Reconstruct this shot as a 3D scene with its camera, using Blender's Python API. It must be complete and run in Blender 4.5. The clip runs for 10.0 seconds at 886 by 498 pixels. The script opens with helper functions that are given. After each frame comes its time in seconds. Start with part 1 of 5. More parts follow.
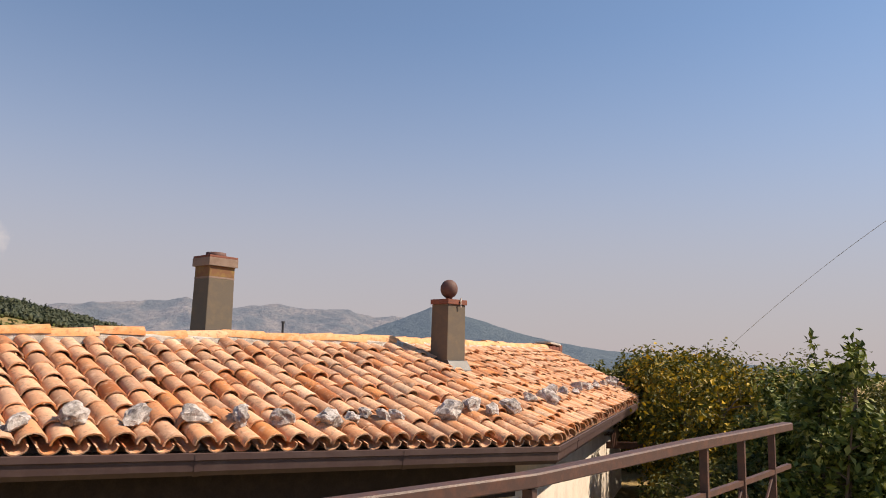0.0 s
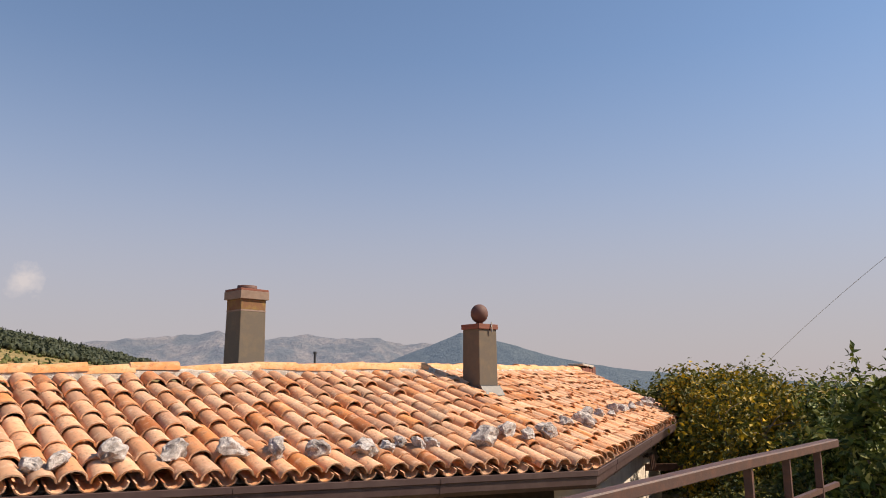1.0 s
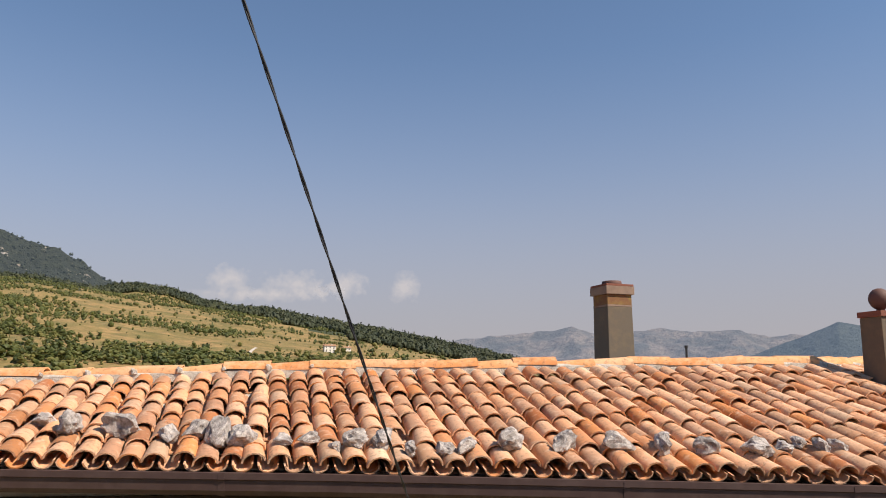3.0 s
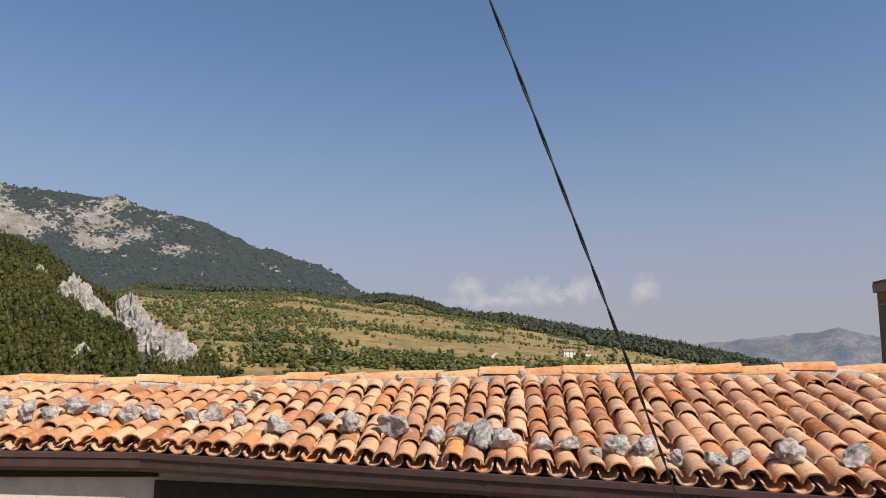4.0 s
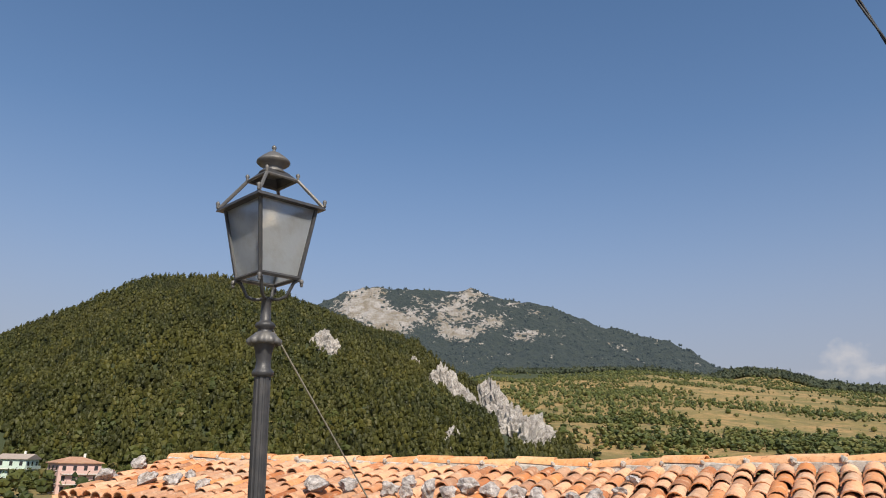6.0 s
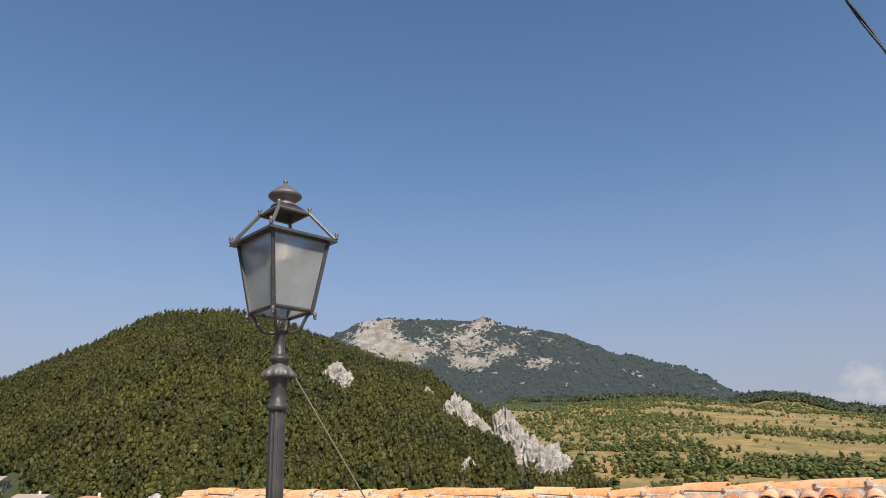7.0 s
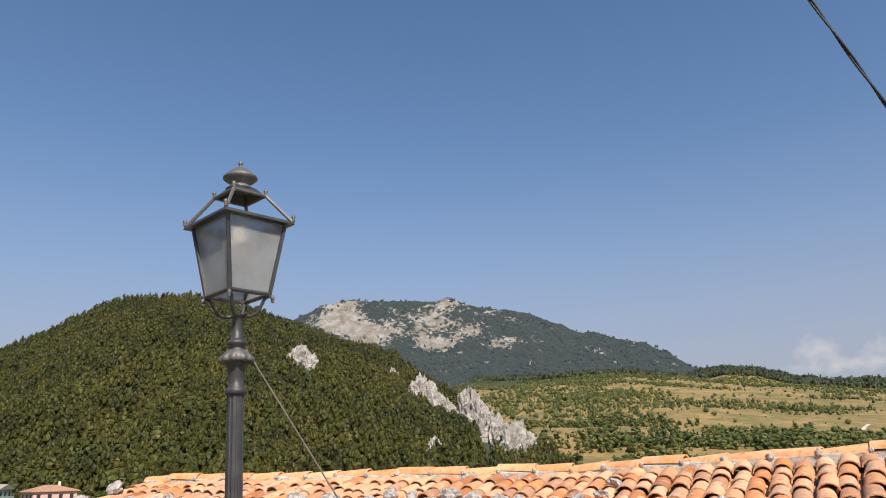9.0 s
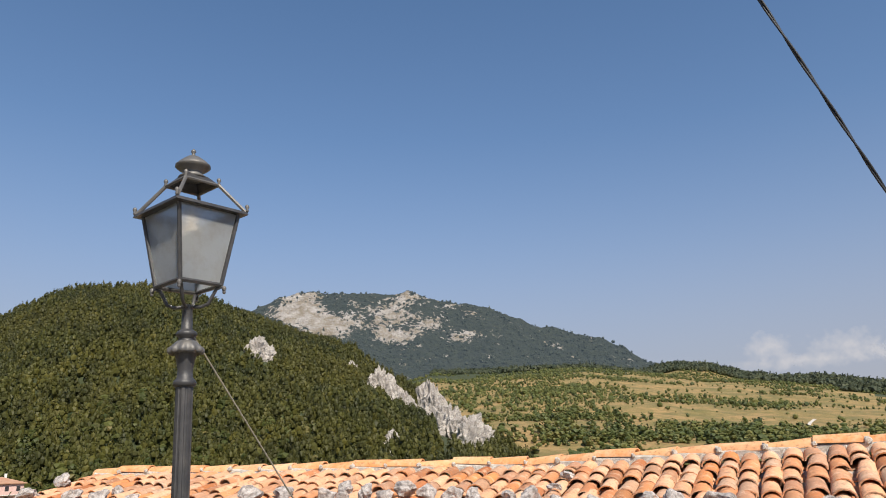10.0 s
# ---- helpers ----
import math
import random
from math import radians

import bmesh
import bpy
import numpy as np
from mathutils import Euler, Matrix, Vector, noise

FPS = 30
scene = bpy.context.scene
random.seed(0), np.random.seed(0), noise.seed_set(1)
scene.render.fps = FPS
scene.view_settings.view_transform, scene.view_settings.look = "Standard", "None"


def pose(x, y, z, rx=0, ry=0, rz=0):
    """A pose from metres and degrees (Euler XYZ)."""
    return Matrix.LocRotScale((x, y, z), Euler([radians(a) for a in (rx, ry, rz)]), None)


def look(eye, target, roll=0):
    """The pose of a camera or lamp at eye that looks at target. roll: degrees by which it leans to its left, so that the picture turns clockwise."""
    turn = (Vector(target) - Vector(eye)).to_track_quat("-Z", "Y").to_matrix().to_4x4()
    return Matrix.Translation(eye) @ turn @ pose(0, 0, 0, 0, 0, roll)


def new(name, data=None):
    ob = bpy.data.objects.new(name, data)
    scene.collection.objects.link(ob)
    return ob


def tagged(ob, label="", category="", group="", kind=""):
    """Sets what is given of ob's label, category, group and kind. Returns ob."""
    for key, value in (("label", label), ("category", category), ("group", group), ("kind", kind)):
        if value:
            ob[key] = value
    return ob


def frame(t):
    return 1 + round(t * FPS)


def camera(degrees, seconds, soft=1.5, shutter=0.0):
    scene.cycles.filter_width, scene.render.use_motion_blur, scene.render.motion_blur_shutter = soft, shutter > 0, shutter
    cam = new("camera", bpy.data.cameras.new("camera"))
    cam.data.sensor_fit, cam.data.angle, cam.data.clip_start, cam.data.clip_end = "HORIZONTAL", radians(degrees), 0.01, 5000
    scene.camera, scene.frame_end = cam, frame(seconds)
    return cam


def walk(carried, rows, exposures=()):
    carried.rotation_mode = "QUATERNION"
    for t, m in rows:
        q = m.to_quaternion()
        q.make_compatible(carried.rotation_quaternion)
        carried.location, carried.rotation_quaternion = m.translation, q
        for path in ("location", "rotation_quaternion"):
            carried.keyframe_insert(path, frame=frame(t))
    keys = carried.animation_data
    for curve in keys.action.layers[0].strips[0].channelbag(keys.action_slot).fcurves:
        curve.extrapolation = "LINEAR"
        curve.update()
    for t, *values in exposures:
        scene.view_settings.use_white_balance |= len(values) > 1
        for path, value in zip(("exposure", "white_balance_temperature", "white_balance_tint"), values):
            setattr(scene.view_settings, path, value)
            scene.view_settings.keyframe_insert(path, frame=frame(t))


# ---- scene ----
FIELD = 62.2
cam = camera(FIELD, 10.0, soft=1.0)
# the camera is held out at arm's length and swings round the standing place: seconds, heading, tilt, roll
SWING = [
    (0.0, 58.36, 8.44, 1.51),
    (0.5, 56.15, 11.28, 0.97),
    (1.0, 56.21, 10.39, -0.28),
    (1.5, 55.39, 9.39, -1.08),
    (2.0, 51.28, 9.69, -1.40),
    (2.5, 41.95, 9.86, -0.78),
    (2.7, 36.04, 9.94, -0.47),
    (3.8, 15.96, 10.17, 0.68),
    (4.0, 10.91, 10.33, 0.48),
    (4.2, 6.18, 10.63, 0.62),
    (4.5, 0.00, 11.34, 0.75),
    (5.0, -7.99, 12.63, 0.87),
    (5.5, -13.24, 14.40, 1.19),
    (6.0, -15.97, 16.09, 1.09),
    (6.2, -16.79, 16.71, 1.05),
    (7.5, -16.31, 18.70, -0.61),
    (8.0, -15.42, 18.23, -0.73),
    (8.5, -14.58, 17.56, -1.14),
    (9.0, -13.92, 16.86, -1.51),
    (9.5, -12.79, 16.65, -1.85),
    (10.0, -10.78, 16.27, -1.40),
]
ARM, EYE = 0.45, 1.6


def held(yaw, pitch, roll):
    a, b = radians(yaw), radians(pitch)
    eye = Vector((ARM * math.sin(a), ARM * math.cos(a), EYE))
    way = Vector((math.sin(a) * math.cos(b), math.cos(a) * math.cos(b), math.sin(b)))
    return look(eye, eye + way * 10, roll)


walk(cam, [(t, held(y, p, r)) for t, y, p, r in SWING], [(0, 0.58, 7500, 14), (2.7, 0.46, 7150, 12), (4.5, 0.28, 6650, 8), (6.2, 0.35, 6600, 8), (7.5, 0.43, 6600, 8), (10, 0.43, 6600, 8)])

# ---- light ----
SUN_AZ, SUN_EL = 146.0, 47.0
world = bpy.data.worlds.new("sky")
scene.world = world
world.use_nodes = True
wt = world.node_tree
sky = wt.nodes.new("ShaderNodeTexSky")
sky.sky_type, sky.sun_disc = "NISHITA", False
sky.sun_elevation, sky.sun_rotation = radians(SUN_EL), radians(SUN_AZ)
sky.altitude, sky.air_density, sky.dust_density, sky.ozone_density = 500, 1.0, 0.5, 3.4
# summer haze that thickens towards the horizon all round
haze = wt.nodes.new("ShaderNodeMix")
haze.data_type = "RGBA"
haze.inputs[7].default_value = (3.2, 3.03, 3.5, 1)
sky_way = wt.nodes.new("ShaderNodeTexCoord")
sky_split = wt.nodes.new("ShaderNodeSeparateXYZ")
thick = wt.nodes.new("ShaderNodeValToRGB")
for p in (0.13, 0.27, 0.42):
    thick.color_ramp.elements.new(p)
for k, (p, c) in enumerate(((0.0, 0.96), (0.13, 0.82), (0.27, 0.33), (0.42, 0.08), (0.75, 0.0))):
    e = thick.color_ramp.elements[k]
    e.position, e.color = p, (c, c, c, 1)
thick.color_ramp.interpolation = "B_SPLINE"
wt.links.new(sky_way.outputs["Generated"], sky_split.inputs[0])
wt.links.new(sky_split.outputs["Z"], thick.inputs[0])
wt.links.new(thick.outputs["Color"], haze.inputs[0])
clear = wt.nodes.new("ShaderNodeMix")
clear.data_type, clear.blend_type = "RGBA", "MULTIPLY"
clear.inputs[0].default_value = 1.0
clear.inputs[7].default_value = (0.80, 1.0, 1.10, 1)
wt.links.new(sky.outputs[0], clear.inputs[6])
wt.links.new(clear.outputs[2], haze.inputs[6])
wt.links.new(haze.outputs[2], wt.nodes["Background"].inputs[0])
wt.nodes["Background"].inputs[1].default_value = 0.095
sun = new("sun", bpy.data.lights.new("sun", "SUN"))
sun.data.energy, sun.data.angle, sun.data.color = 5.0, radians(0.53), (1.0, 0.91, 0.78)
sun.matrix_world = look((0, 0, 50), Vector((0, 0, 50)) - Vector((math.sin(radians(SUN_AZ)) * math.cos(radians(SUN_EL)), math.cos(radians(SUN_AZ)) * math.cos(radians(SUN_EL)), math.sin(radians(SUN_EL)))))

# ---- materials ----
rng = np.random.default_rng(7)


class Nodes:
    def __init__(self, name):
        self.m = bpy.data.materials.new(name)
        self.m.use_nodes = True
        self.t = self.m.node_tree
        self.b = self.t.nodes["Principled BSDF"]

    def add(self, kind, **inputs):
        n = self.t.nodes.new(kind)
        for k, val in inputs.items():
            sock = n.inputs[k.replace("_", " ")]
            if isinstance(val, bpy.types.NodeSocket):
                self.t.links.new(val, sock)
            else:
                sock.default_value = val
        return n

    def link(self, a, b):
        self.t.links.new(a, b)

    def coords(self, world_space=False):
        if world_space:
            return self.add("ShaderNodeNewGeometry").outputs["Position"]
        return self.add("ShaderNodeTexCoord").outputs["Object"]

    def noise(self, vec, scale, detail=5.0, rough=0.6):
        return self.add("ShaderNodeTexNoise", Vector=vec, Scale=scale, Detail=detail, Roughness=rough).outputs["Fac"]

    def ramp(self, fac, stops, mode="LINEAR"):
        n = self.add("ShaderNodeValToRGB", Fac=fac)
        n.color_ramp.interpolation = mode
        els = n.color_ramp.elements
        while len(els) < len(stops):
            els.new(0.5)
        for e, (p, c) in zip(els, stops):
            e.position = p
            e.color = (*c, 1) if not isinstance(c, (int, float)) else (c, c, c, 1)
        return n.outputs["Color"]

    def mix(self, fac, a, b, mode="MIX"):
        n = self.t.nodes.new("ShaderNodeMix")
        n.data_type, n.blend_type = "RGBA", mode
        for sock, val in ((n.inputs[0], fac), (n.inputs[6], a), (n.inputs[7], b)):
            if isinstance(val, bpy.types.NodeSocket):
                self.t.links.new(val, sock)
            else:
                sock.default_value = val if isinstance(val, (int, float)) else (*val, 1)
        return n.outputs[2]

    def math(self, op, a, b=0.0):
        n = self.t.nodes.new("ShaderNodeMath")
        n.operation = op
        for sock, val in zip(n.inputs, (a, b)):
            if isinstance(val, bpy.types.NodeSocket):
                self.t.links.new(val, sock)
            else:
                sock.default_value = val
        return n.outputs[0]

    def bump(self, height, strength=0.4, distance=0.02):
        n = self.add("ShaderNodeBump", Height=height, Strength=strength, Distance=distance)
        self.link(n.outputs[0], self.b.inputs["Normal"])

    def out(self, color, rough=0.85, metal=0.0):
        for key, val in (("Base Color", color), ("Roughness", rough), ("Metallic", metal)):
            if isinstance(val, bpy.types.NodeSocket):
                self.link(val, self.b.inputs[key])
            else:
                self.b.inputs[key].default_value = val if isinstance(val, (int, float)) else (*val, 1)
        return self.m


def attr(n, name):
    a = n.add("ShaderNodeAttribute")
    a.attribute_name = name
    return a.outputs["Fac"]


def piece_random(n):
    a = n.add("ShaderNodeObjectInfo").outputs["Random"]
    b = n.add("ShaderNodeNewGeometry").outputs["Random Per Island"]
    return n.math("FRACT", n.math("ADD", a, b))


def tile_material():
    n = Nodes("fired_clay")
    p = n.coords(True)
    r = piece_random(n)
    base = n.ramp(r, [(0.0, (0.50, 0.150, 0.040)), (0.07, (0.62, 0.300, 0.155)), (0.17, (0.70, 0.420, 0.265)), (0.27, (0.66, 0.345, 0.195)), (0.36, (0.57, 0.205, 0.062)), (0.45, (0.73, 0.455, 0.295)),
                      (0.56, (0.64, 0.310, 0.165)), (0.66, (0.69, 0.390, 0.235)), (0.75, (0.46, 0.235, 0.140)), (0.83, (0.74, 0.490, 0.330)), (0.90, (0.31, 0.135, 0.070)), (0.95, (0.60, 0.235, 0.080)), (1.0, (0.66, 0.36, 0.215))])
    tone = n.ramp(n.math("FRACT", n.math("MULTIPLY", r, 7.31)), [(0.0, 0.64), (0.3, 0.90), (0.7, 1.0), (1.0, 1.12)])
    base = n.mix(1.0, base, tone, "MULTIPLY")
    big = n.noise(p, 1.6, 4)
    c = n.mix(n.ramp(big, [(0.50, 0.0), (0.66, 0.35)]), base, (0.50, 0.18, 0.05))
    grain = n.noise(p, 24, 8, 0.72)
    c = n.mix(n.ramp(grain, [(0.36, 0.6), (0.46, 0.0)]), c, (0.20, 0.105, 0.062))
    stain = n.noise(p, 4.2, 7, 0.7)
    c = n.mix(n.ramp(stain, [(0.57, 0.0), (0.66, 0.55)]), c, (0.22, 0.125, 0.075))
    pale = n.noise(p, 9, 6, 0.65)
    c = n.mix(n.ramp(pale, [(0.54, 0.0), (0.66, 0.45)]), c, (0.72, 0.53, 0.39))
    spots = n.noise(p, 60, 3, 0.6)
    c = n.mix(n.ramp(spots, [(0.62, 0.0), (0.68, 0.6)]), c, (0.30, 0.25, 0.19))
    n.bump(n.math("ADD", grain, n.noise(p, 120, 3)), 0.7, 0.008)
    return n.out(c, 0.9)


def stone_material(name, light, dark, warm, scale=9.0):
    n = Nodes(name)
    p = n.coords(True)
    big, mid, fine = n.noise(p, scale, 6, 0.65), n.noise(p, scale * 3.1, 8, 0.7), n.noise(p, scale * 11, 4)
    c = n.mix(n.ramp(big, [(0.35, 0.0), (0.6, 1.0)]), dark, light)
    c = n.mix(n.ramp(mid, [(0.52, 0.0), (0.7, 0.65)]), c, warm)
    c = n.mix(n.ramp(fine, [(0.35, 0.55), (0.5, 0.0)]), c, tuple(q * 0.45 for q in dark))
    n.bump(n.math("ADD", mid, fine), 0.8, 0.25 / scale)
    return n.out(c, 0.92)


def paint_material(name, color, dirt, rough=0.6, scale=6.0, metal=0.0, amount=0.7):
    n = Nodes(name)
    p = n.coords(True)
    big, fine = n.noise(p, scale, 6, 0.65), n.noise(p, scale * 9, 6, 0.7)
    c = n.mix(n.ramp(big, [(0.45, 0.0), (0.7, amount)]), color, dirt)
    c = n.mix(n.ramp(fine, [(0.55, 0.0), (0.72, amount * 0.7)]), c, tuple(q * 0.6 for q in dirt))
    n.bump(fine, 0.25, 0.004)
    return n.out(c, n.ramp(fine, [(0.3, rough - 0.1), (0.7, min(1.0, rough + 0.15))]), metal)


def leaf_material(name, stops, spread=0.0, thin=0.0, by_tree=False):
    n = Nodes(name)
    r = n.add("ShaderNodeNewGeometry").outputs["Random Per Island"]
    if by_tree:
        r = n.math("ADD", n.math("MULTIPLY", attr(n, "tint"), 0.7), n.math("MULTIPLY", r, 0.3))
    p = n.coords(True)
    c = n.ramp(r, stops)
    if spread:
        c = n.mix(n.ramp(n.noise(p, spread, 3), [(0.38, 0.0), (0.65, 0.5)]), c, stops[-1][1])
        c = n.mix(n.ramp(n.noise(p, spread * 3.3, 4), [(0.36, 0.6), (0.52, 0.0)]), c, stops[0][1])
    n.b.inputs["Specular IOR Level"].default_value = 0.3
    m = n.out(c, 0.6)
    if thin:
        tl = n.add("ShaderNodeBsdfTranslucent", Color=c)
        mx = n.add("ShaderNodeMixShader", Fac=thin)
        n.link(n.b.outputs[0], mx.inputs[1])
        n.link(tl.outputs[0], mx.inputs[2])
        n.link(mx.outputs[0], n.t.nodes["Material Output"].inputs["Surface"])
    return m


clay = tile_material()
stone_mat = stone_material("limestone", (0.62, 0.57, 0.55), (0.19, 0.165, 0.155), (0.46, 0.34, 0.28), 13)
mortar = stone_material("mortar", (0.64, 0.60, 0.55), (0.42, 0.38, 0.34), (0.56, 0.46, 0.37), 14)
cliff_mat = stone_material("cliff_rock", (0.52, 0.48, 0.45), (0.30, 0.27, 0.25), (0.45, 0.37, 0.29), 0.22)
gutter_mat = paint_material("brown_sheet_metal", (0.066, 0.038, 0.036), (0.10, 0.066, 0.06), 0.45)
rail_mat = paint_material("rusty_painted_iron", (0.060, 0.028, 0.021), (0.13, 0.05, 0.028), 0.55, 14)
plaster = paint_material("old_plaster", (0.66, 0.58, 0.50), (0.46, 0.38, 0.31), 0.95, 2.2)
rubble = stone_material("rubble_wall", (0.50, 0.44, 0.38), (0.30, 0.25, 0.21), (0.45, 0.36, 0.28), 5)
iron_mat = paint_material("grey_cast_iron", (0.042, 0.042, 0.046), (0.085, 0.08, 0.078), 0.45, 20, 0.2)
zinc = paint_material("weathered_zinc", (0.115, 0.112, 0.112), (0.19, 0.175, 0.16), 0.5, 16, 0.3)
cement = paint_material("chimney_render", (0.115, 0.095, 0.075), (0.16, 0.12, 0.08), 0.95, 9)
lichen = paint_material("lichen_brick", (0.17, 0.08, 0.04), (0.26, 0.19, 0.05), 0.95, 9)
cap_red = paint_material("red_cap", (0.20, 0.07, 0.048), (0.14, 0.06, 0.042), 0.9, 12)
terra = paint_material("dark_terracotta", (0.115, 0.052, 0.043), (0.075, 0.038, 0.034), 0.7, 12)
cap_grey = paint_material("cap_slab", (0.23, 0.165, 0.13), (0.15, 0.10, 0.075), 0.95, 8)
cable_mat = paint_material("black_cable", (0.018, 0.02, 0.028), (0.05, 0.055, 0.06), 0.5, 30)
wire_mat = paint_material("pale_wire", (0.30, 0.27, 0.22), (0.2, 0.18, 0.15), 0.6, 30)
wood_grey = paint_material("grey_door_wood", (0.20, 0.19, 0.18), (0.30, 0.28, 0.26), 0.8, 12)
bark = paint_material("bark", (0.13, 0.10, 0.075), (0.2, 0.16, 0.12), 0.95, 10)
paving = paint_material("terrace_paving", (0.38, 0.35, 0.31), (0.26, 0.24, 0.21), 0.95, 3)


# ---- mesh helpers ----
def part(name, bm, material, parent=None, label="", smooth=False):
    me = bpy.data.meshes.new(name)
    bm.to_mesh(me)
    bm.free()
    me.materials.append(material)
    if smooth:
        for f in me.polygons:
            f.use_smooth = True
    ob = new(name, me)
    ob.parent = parent
    if label:
        ob["label"] = label
    return ob


def raw(name, verts, faces, material, parent=None, smooth=False, crease=0):
    """A mesh from arrays of vertices and faces that all have the same number of corners."""
    verts, faces = np.asarray(verts, dtype=np.float32), np.asarray(faces, dtype=np.int32)
    me = bpy.data.meshes.new(name)
    k = faces.shape[1]
    me.vertices.add(len(verts))
    me.vertices.foreach_set("co", verts.ravel())
    me.loops.add(faces.size)
    me.loops.foreach_set("vertex_index", faces.ravel())
    me.polygons.add(len(faces))
    me.polygons.foreach_set("loop_start", np.arange(0, faces.size, k, dtype=np.int32))
    me.polygons.foreach_set("use_smooth", np.full(len(faces), smooth))
    me.update()
    me.validate()
    if crease:
        me.set_sharp_from_angle(angle=radians(crease))
    me.materials.append(material)
    ob = new(name, me)
    ob.parent = parent
    return ob


def empty(name, m=None):
    e = new(name)
    e.empty_display_size = 0.2
    if m is not None:
        e.matrix_world = m
    return e


def box(bm, x0, x1, y0, y1, z0, z1, bevel=0.0, m=None):
    r = bmesh.ops.create_cube(bm, size=1.0)
    vs = r["verts"]
    bmesh.ops.transform(bm, verts=vs, matrix=Matrix.Translation(((x0 + x1) / 2, (y0 + y1) / 2, (z0 + z1) / 2)) @ Matrix.Diagonal((x1 - x0, y1 - y0, z1 - z0, 1)))
    if bevel:
        es = list({e for v in vs for e in v.link_edges})
        out = bmesh.ops.bevel(bm, geom=es, offset=bevel, segments=2, affect="EDGES", profile=0.7)
        vs = list({v for f in out["faces"] for v in f.verts} | {v for v in vs if v.is_valid})
    if m is not None:
        bmesh.ops.transform(bm, verts=vs, matrix=m)
    return vs


def lathe(bm, profile, seg=20, m=None, flute=None):
    """Turn (radius, height) pairs round z; flute(angle, k) scales the radius."""
    rings = []
    for k, (r, z) in enumerate(profile):
        ring = []
        for i in range(seg):
            a = 2 * math.pi * i / seg
            q = r * (flute(a, k) if flute else 1)
            ring.append(bm.verts.new((q * math.cos(a), q * math.sin(a), z)))
        rings.append(ring)
    for a, b in zip(rings, rings[1:]):
        for i in range(seg):
            bm.faces.new((a[i], a[(i + 1) % seg], b[(i + 1) % seg], b[i]))
    bm.faces.new(rings[0][::-1])
    bm.faces.new(rings[-1])
    vs = [v for r in rings for v in r]
    if m is not None:
        bmesh.ops.transform(bm, verts=vs, matrix=m)
    return vs


def rod(bm, points, radius, seg=8, taper=None):
    """A round bar along points."""
    pts = [Vector(p) for p in points]
    rings = []
    for i, p in enumerate(pts):
        d = (pts[min(i + 1, len(pts) - 1)] - pts[max(i - 1, 0)]).normalized()
        side = d.cross(Vector((0, 0, 1)))
        side = Vector((1, 0, 0)) if side.length < 1e-3 else side.normalized()
        up = side.cross(d).normalized()
        r = radius if taper is None else radius + (taper - radius) * i / (len(pts) - 1)
        rings.append([bm.verts.new(p + side * (r * math.cos(2 * math.pi * k / seg)) + up * (r * math.sin(2 * math.pi * k / seg))) for k in range(seg)])
    for a, b in zip(rings, rings[1:]):
        for k in range(seg):
            bm.faces.new((a[k], a[(k + 1) % seg], b[(k + 1) % seg], b[k]))
    bm.faces.new(rings[0][::-1])
    bm.faces.new(rings[-1])


def sweep(bm, path, profile):
    """A profile of (outward, up) pairs along a path seen from above, mitred; outward is to the right of the way along it."""
    pts = [Vector(p) for p in path]
    rings = []
    for i, p in enumerate(pts):
        a = (p - pts[i - 1]).to_2d().normalized() if i else None
        b = (pts[i + 1] - p).to_2d().normalized() if i + 1 < len(pts) else None
        a, b = a or b, b or a
        na, nb = Vector((a.y, -a.x)), Vector((b.y, -b.x))
        n = (na + nb).normalized()
        n = n / max(0.3, n.dot(na))
        rings.append([bm.verts.new((p.x + n.x * u, p.y + n.y * u, p.z + w)) for u, w in profile])
    k = len(profile)
    for a, b in zip(rings, rings[1:]):
        for i in range(k):
            bm.faces.new((a[i], b[i], b[(i + 1) % k], a[(i + 1) % k]))
    bm.faces.new(rings[0])
    bm.faces.new(rings[-1][::-1])
    bmesh.ops.recalc_face_normals(bm, faces=bm.faces)


def polar(az, r, z=0.0):
    return Vector((r * math.sin(radians(az)), r * math.cos(radians(az)), z))


# ---- the lie of the land ----
def smooth(a, b, x):
    q = np.clip((x - a) / (b - a), 0, 1)
    return q * q * (3 - 2 * q)


def waves(x, y, scale, octaves=5, seed=1.0):
    """Rolling relief from turned sines, between about -1 and 1."""
    h, amp = 0.0, 1.0
    for i in range(octaves):
        a = 1.3 * i * i + seed
        u, v = (x * math.cos(a) - y * math.sin(a)) / scale, (x * math.sin(a) + y * math.cos(a)) / scale
        h = h + amp * np.sin(u + 1.7 * np.sin(v * 0.7 + seed)) * np.cos(v * 1.1 + 1.3 * np.sin(u * 0.8))
        scale, amp = scale * 0.47, amp * 0.5
    return h / 1.6


PINE_AZ = [-66, -58, -49.6, -46.8, -42.9, -40.9, -39.5, -37.8, -33.3, -31.6, -27, -24, -20.3, -17.8, -16.2, -12.9, -9.3, -7.3, -5.5, -3]
PINE_EL = [3.0, 3.6, 5.4, 7.0, 8.9, 10.4, 11.5, 12.1, 12.2, 12.0, 10.8, 10.0, 8.8, 7.7, 6.2, 4.6, 2.6, 1.0, -0.8, -2.5]
WOOD_AZ = [-12, 0, 4.4, 6.5, 8.9, 11, 13.1, 15.9, 19.2, 23.3, 27.4, 31.6, 33.8, 40, 60]
WOOD_EL = [2.0, 4.0, 6.2, 6.6, 6.3, 5.6, 5.2, 5.1, 4.5, 3.8, 3.1, 2.2, 1.6, 0.0, -1.0]


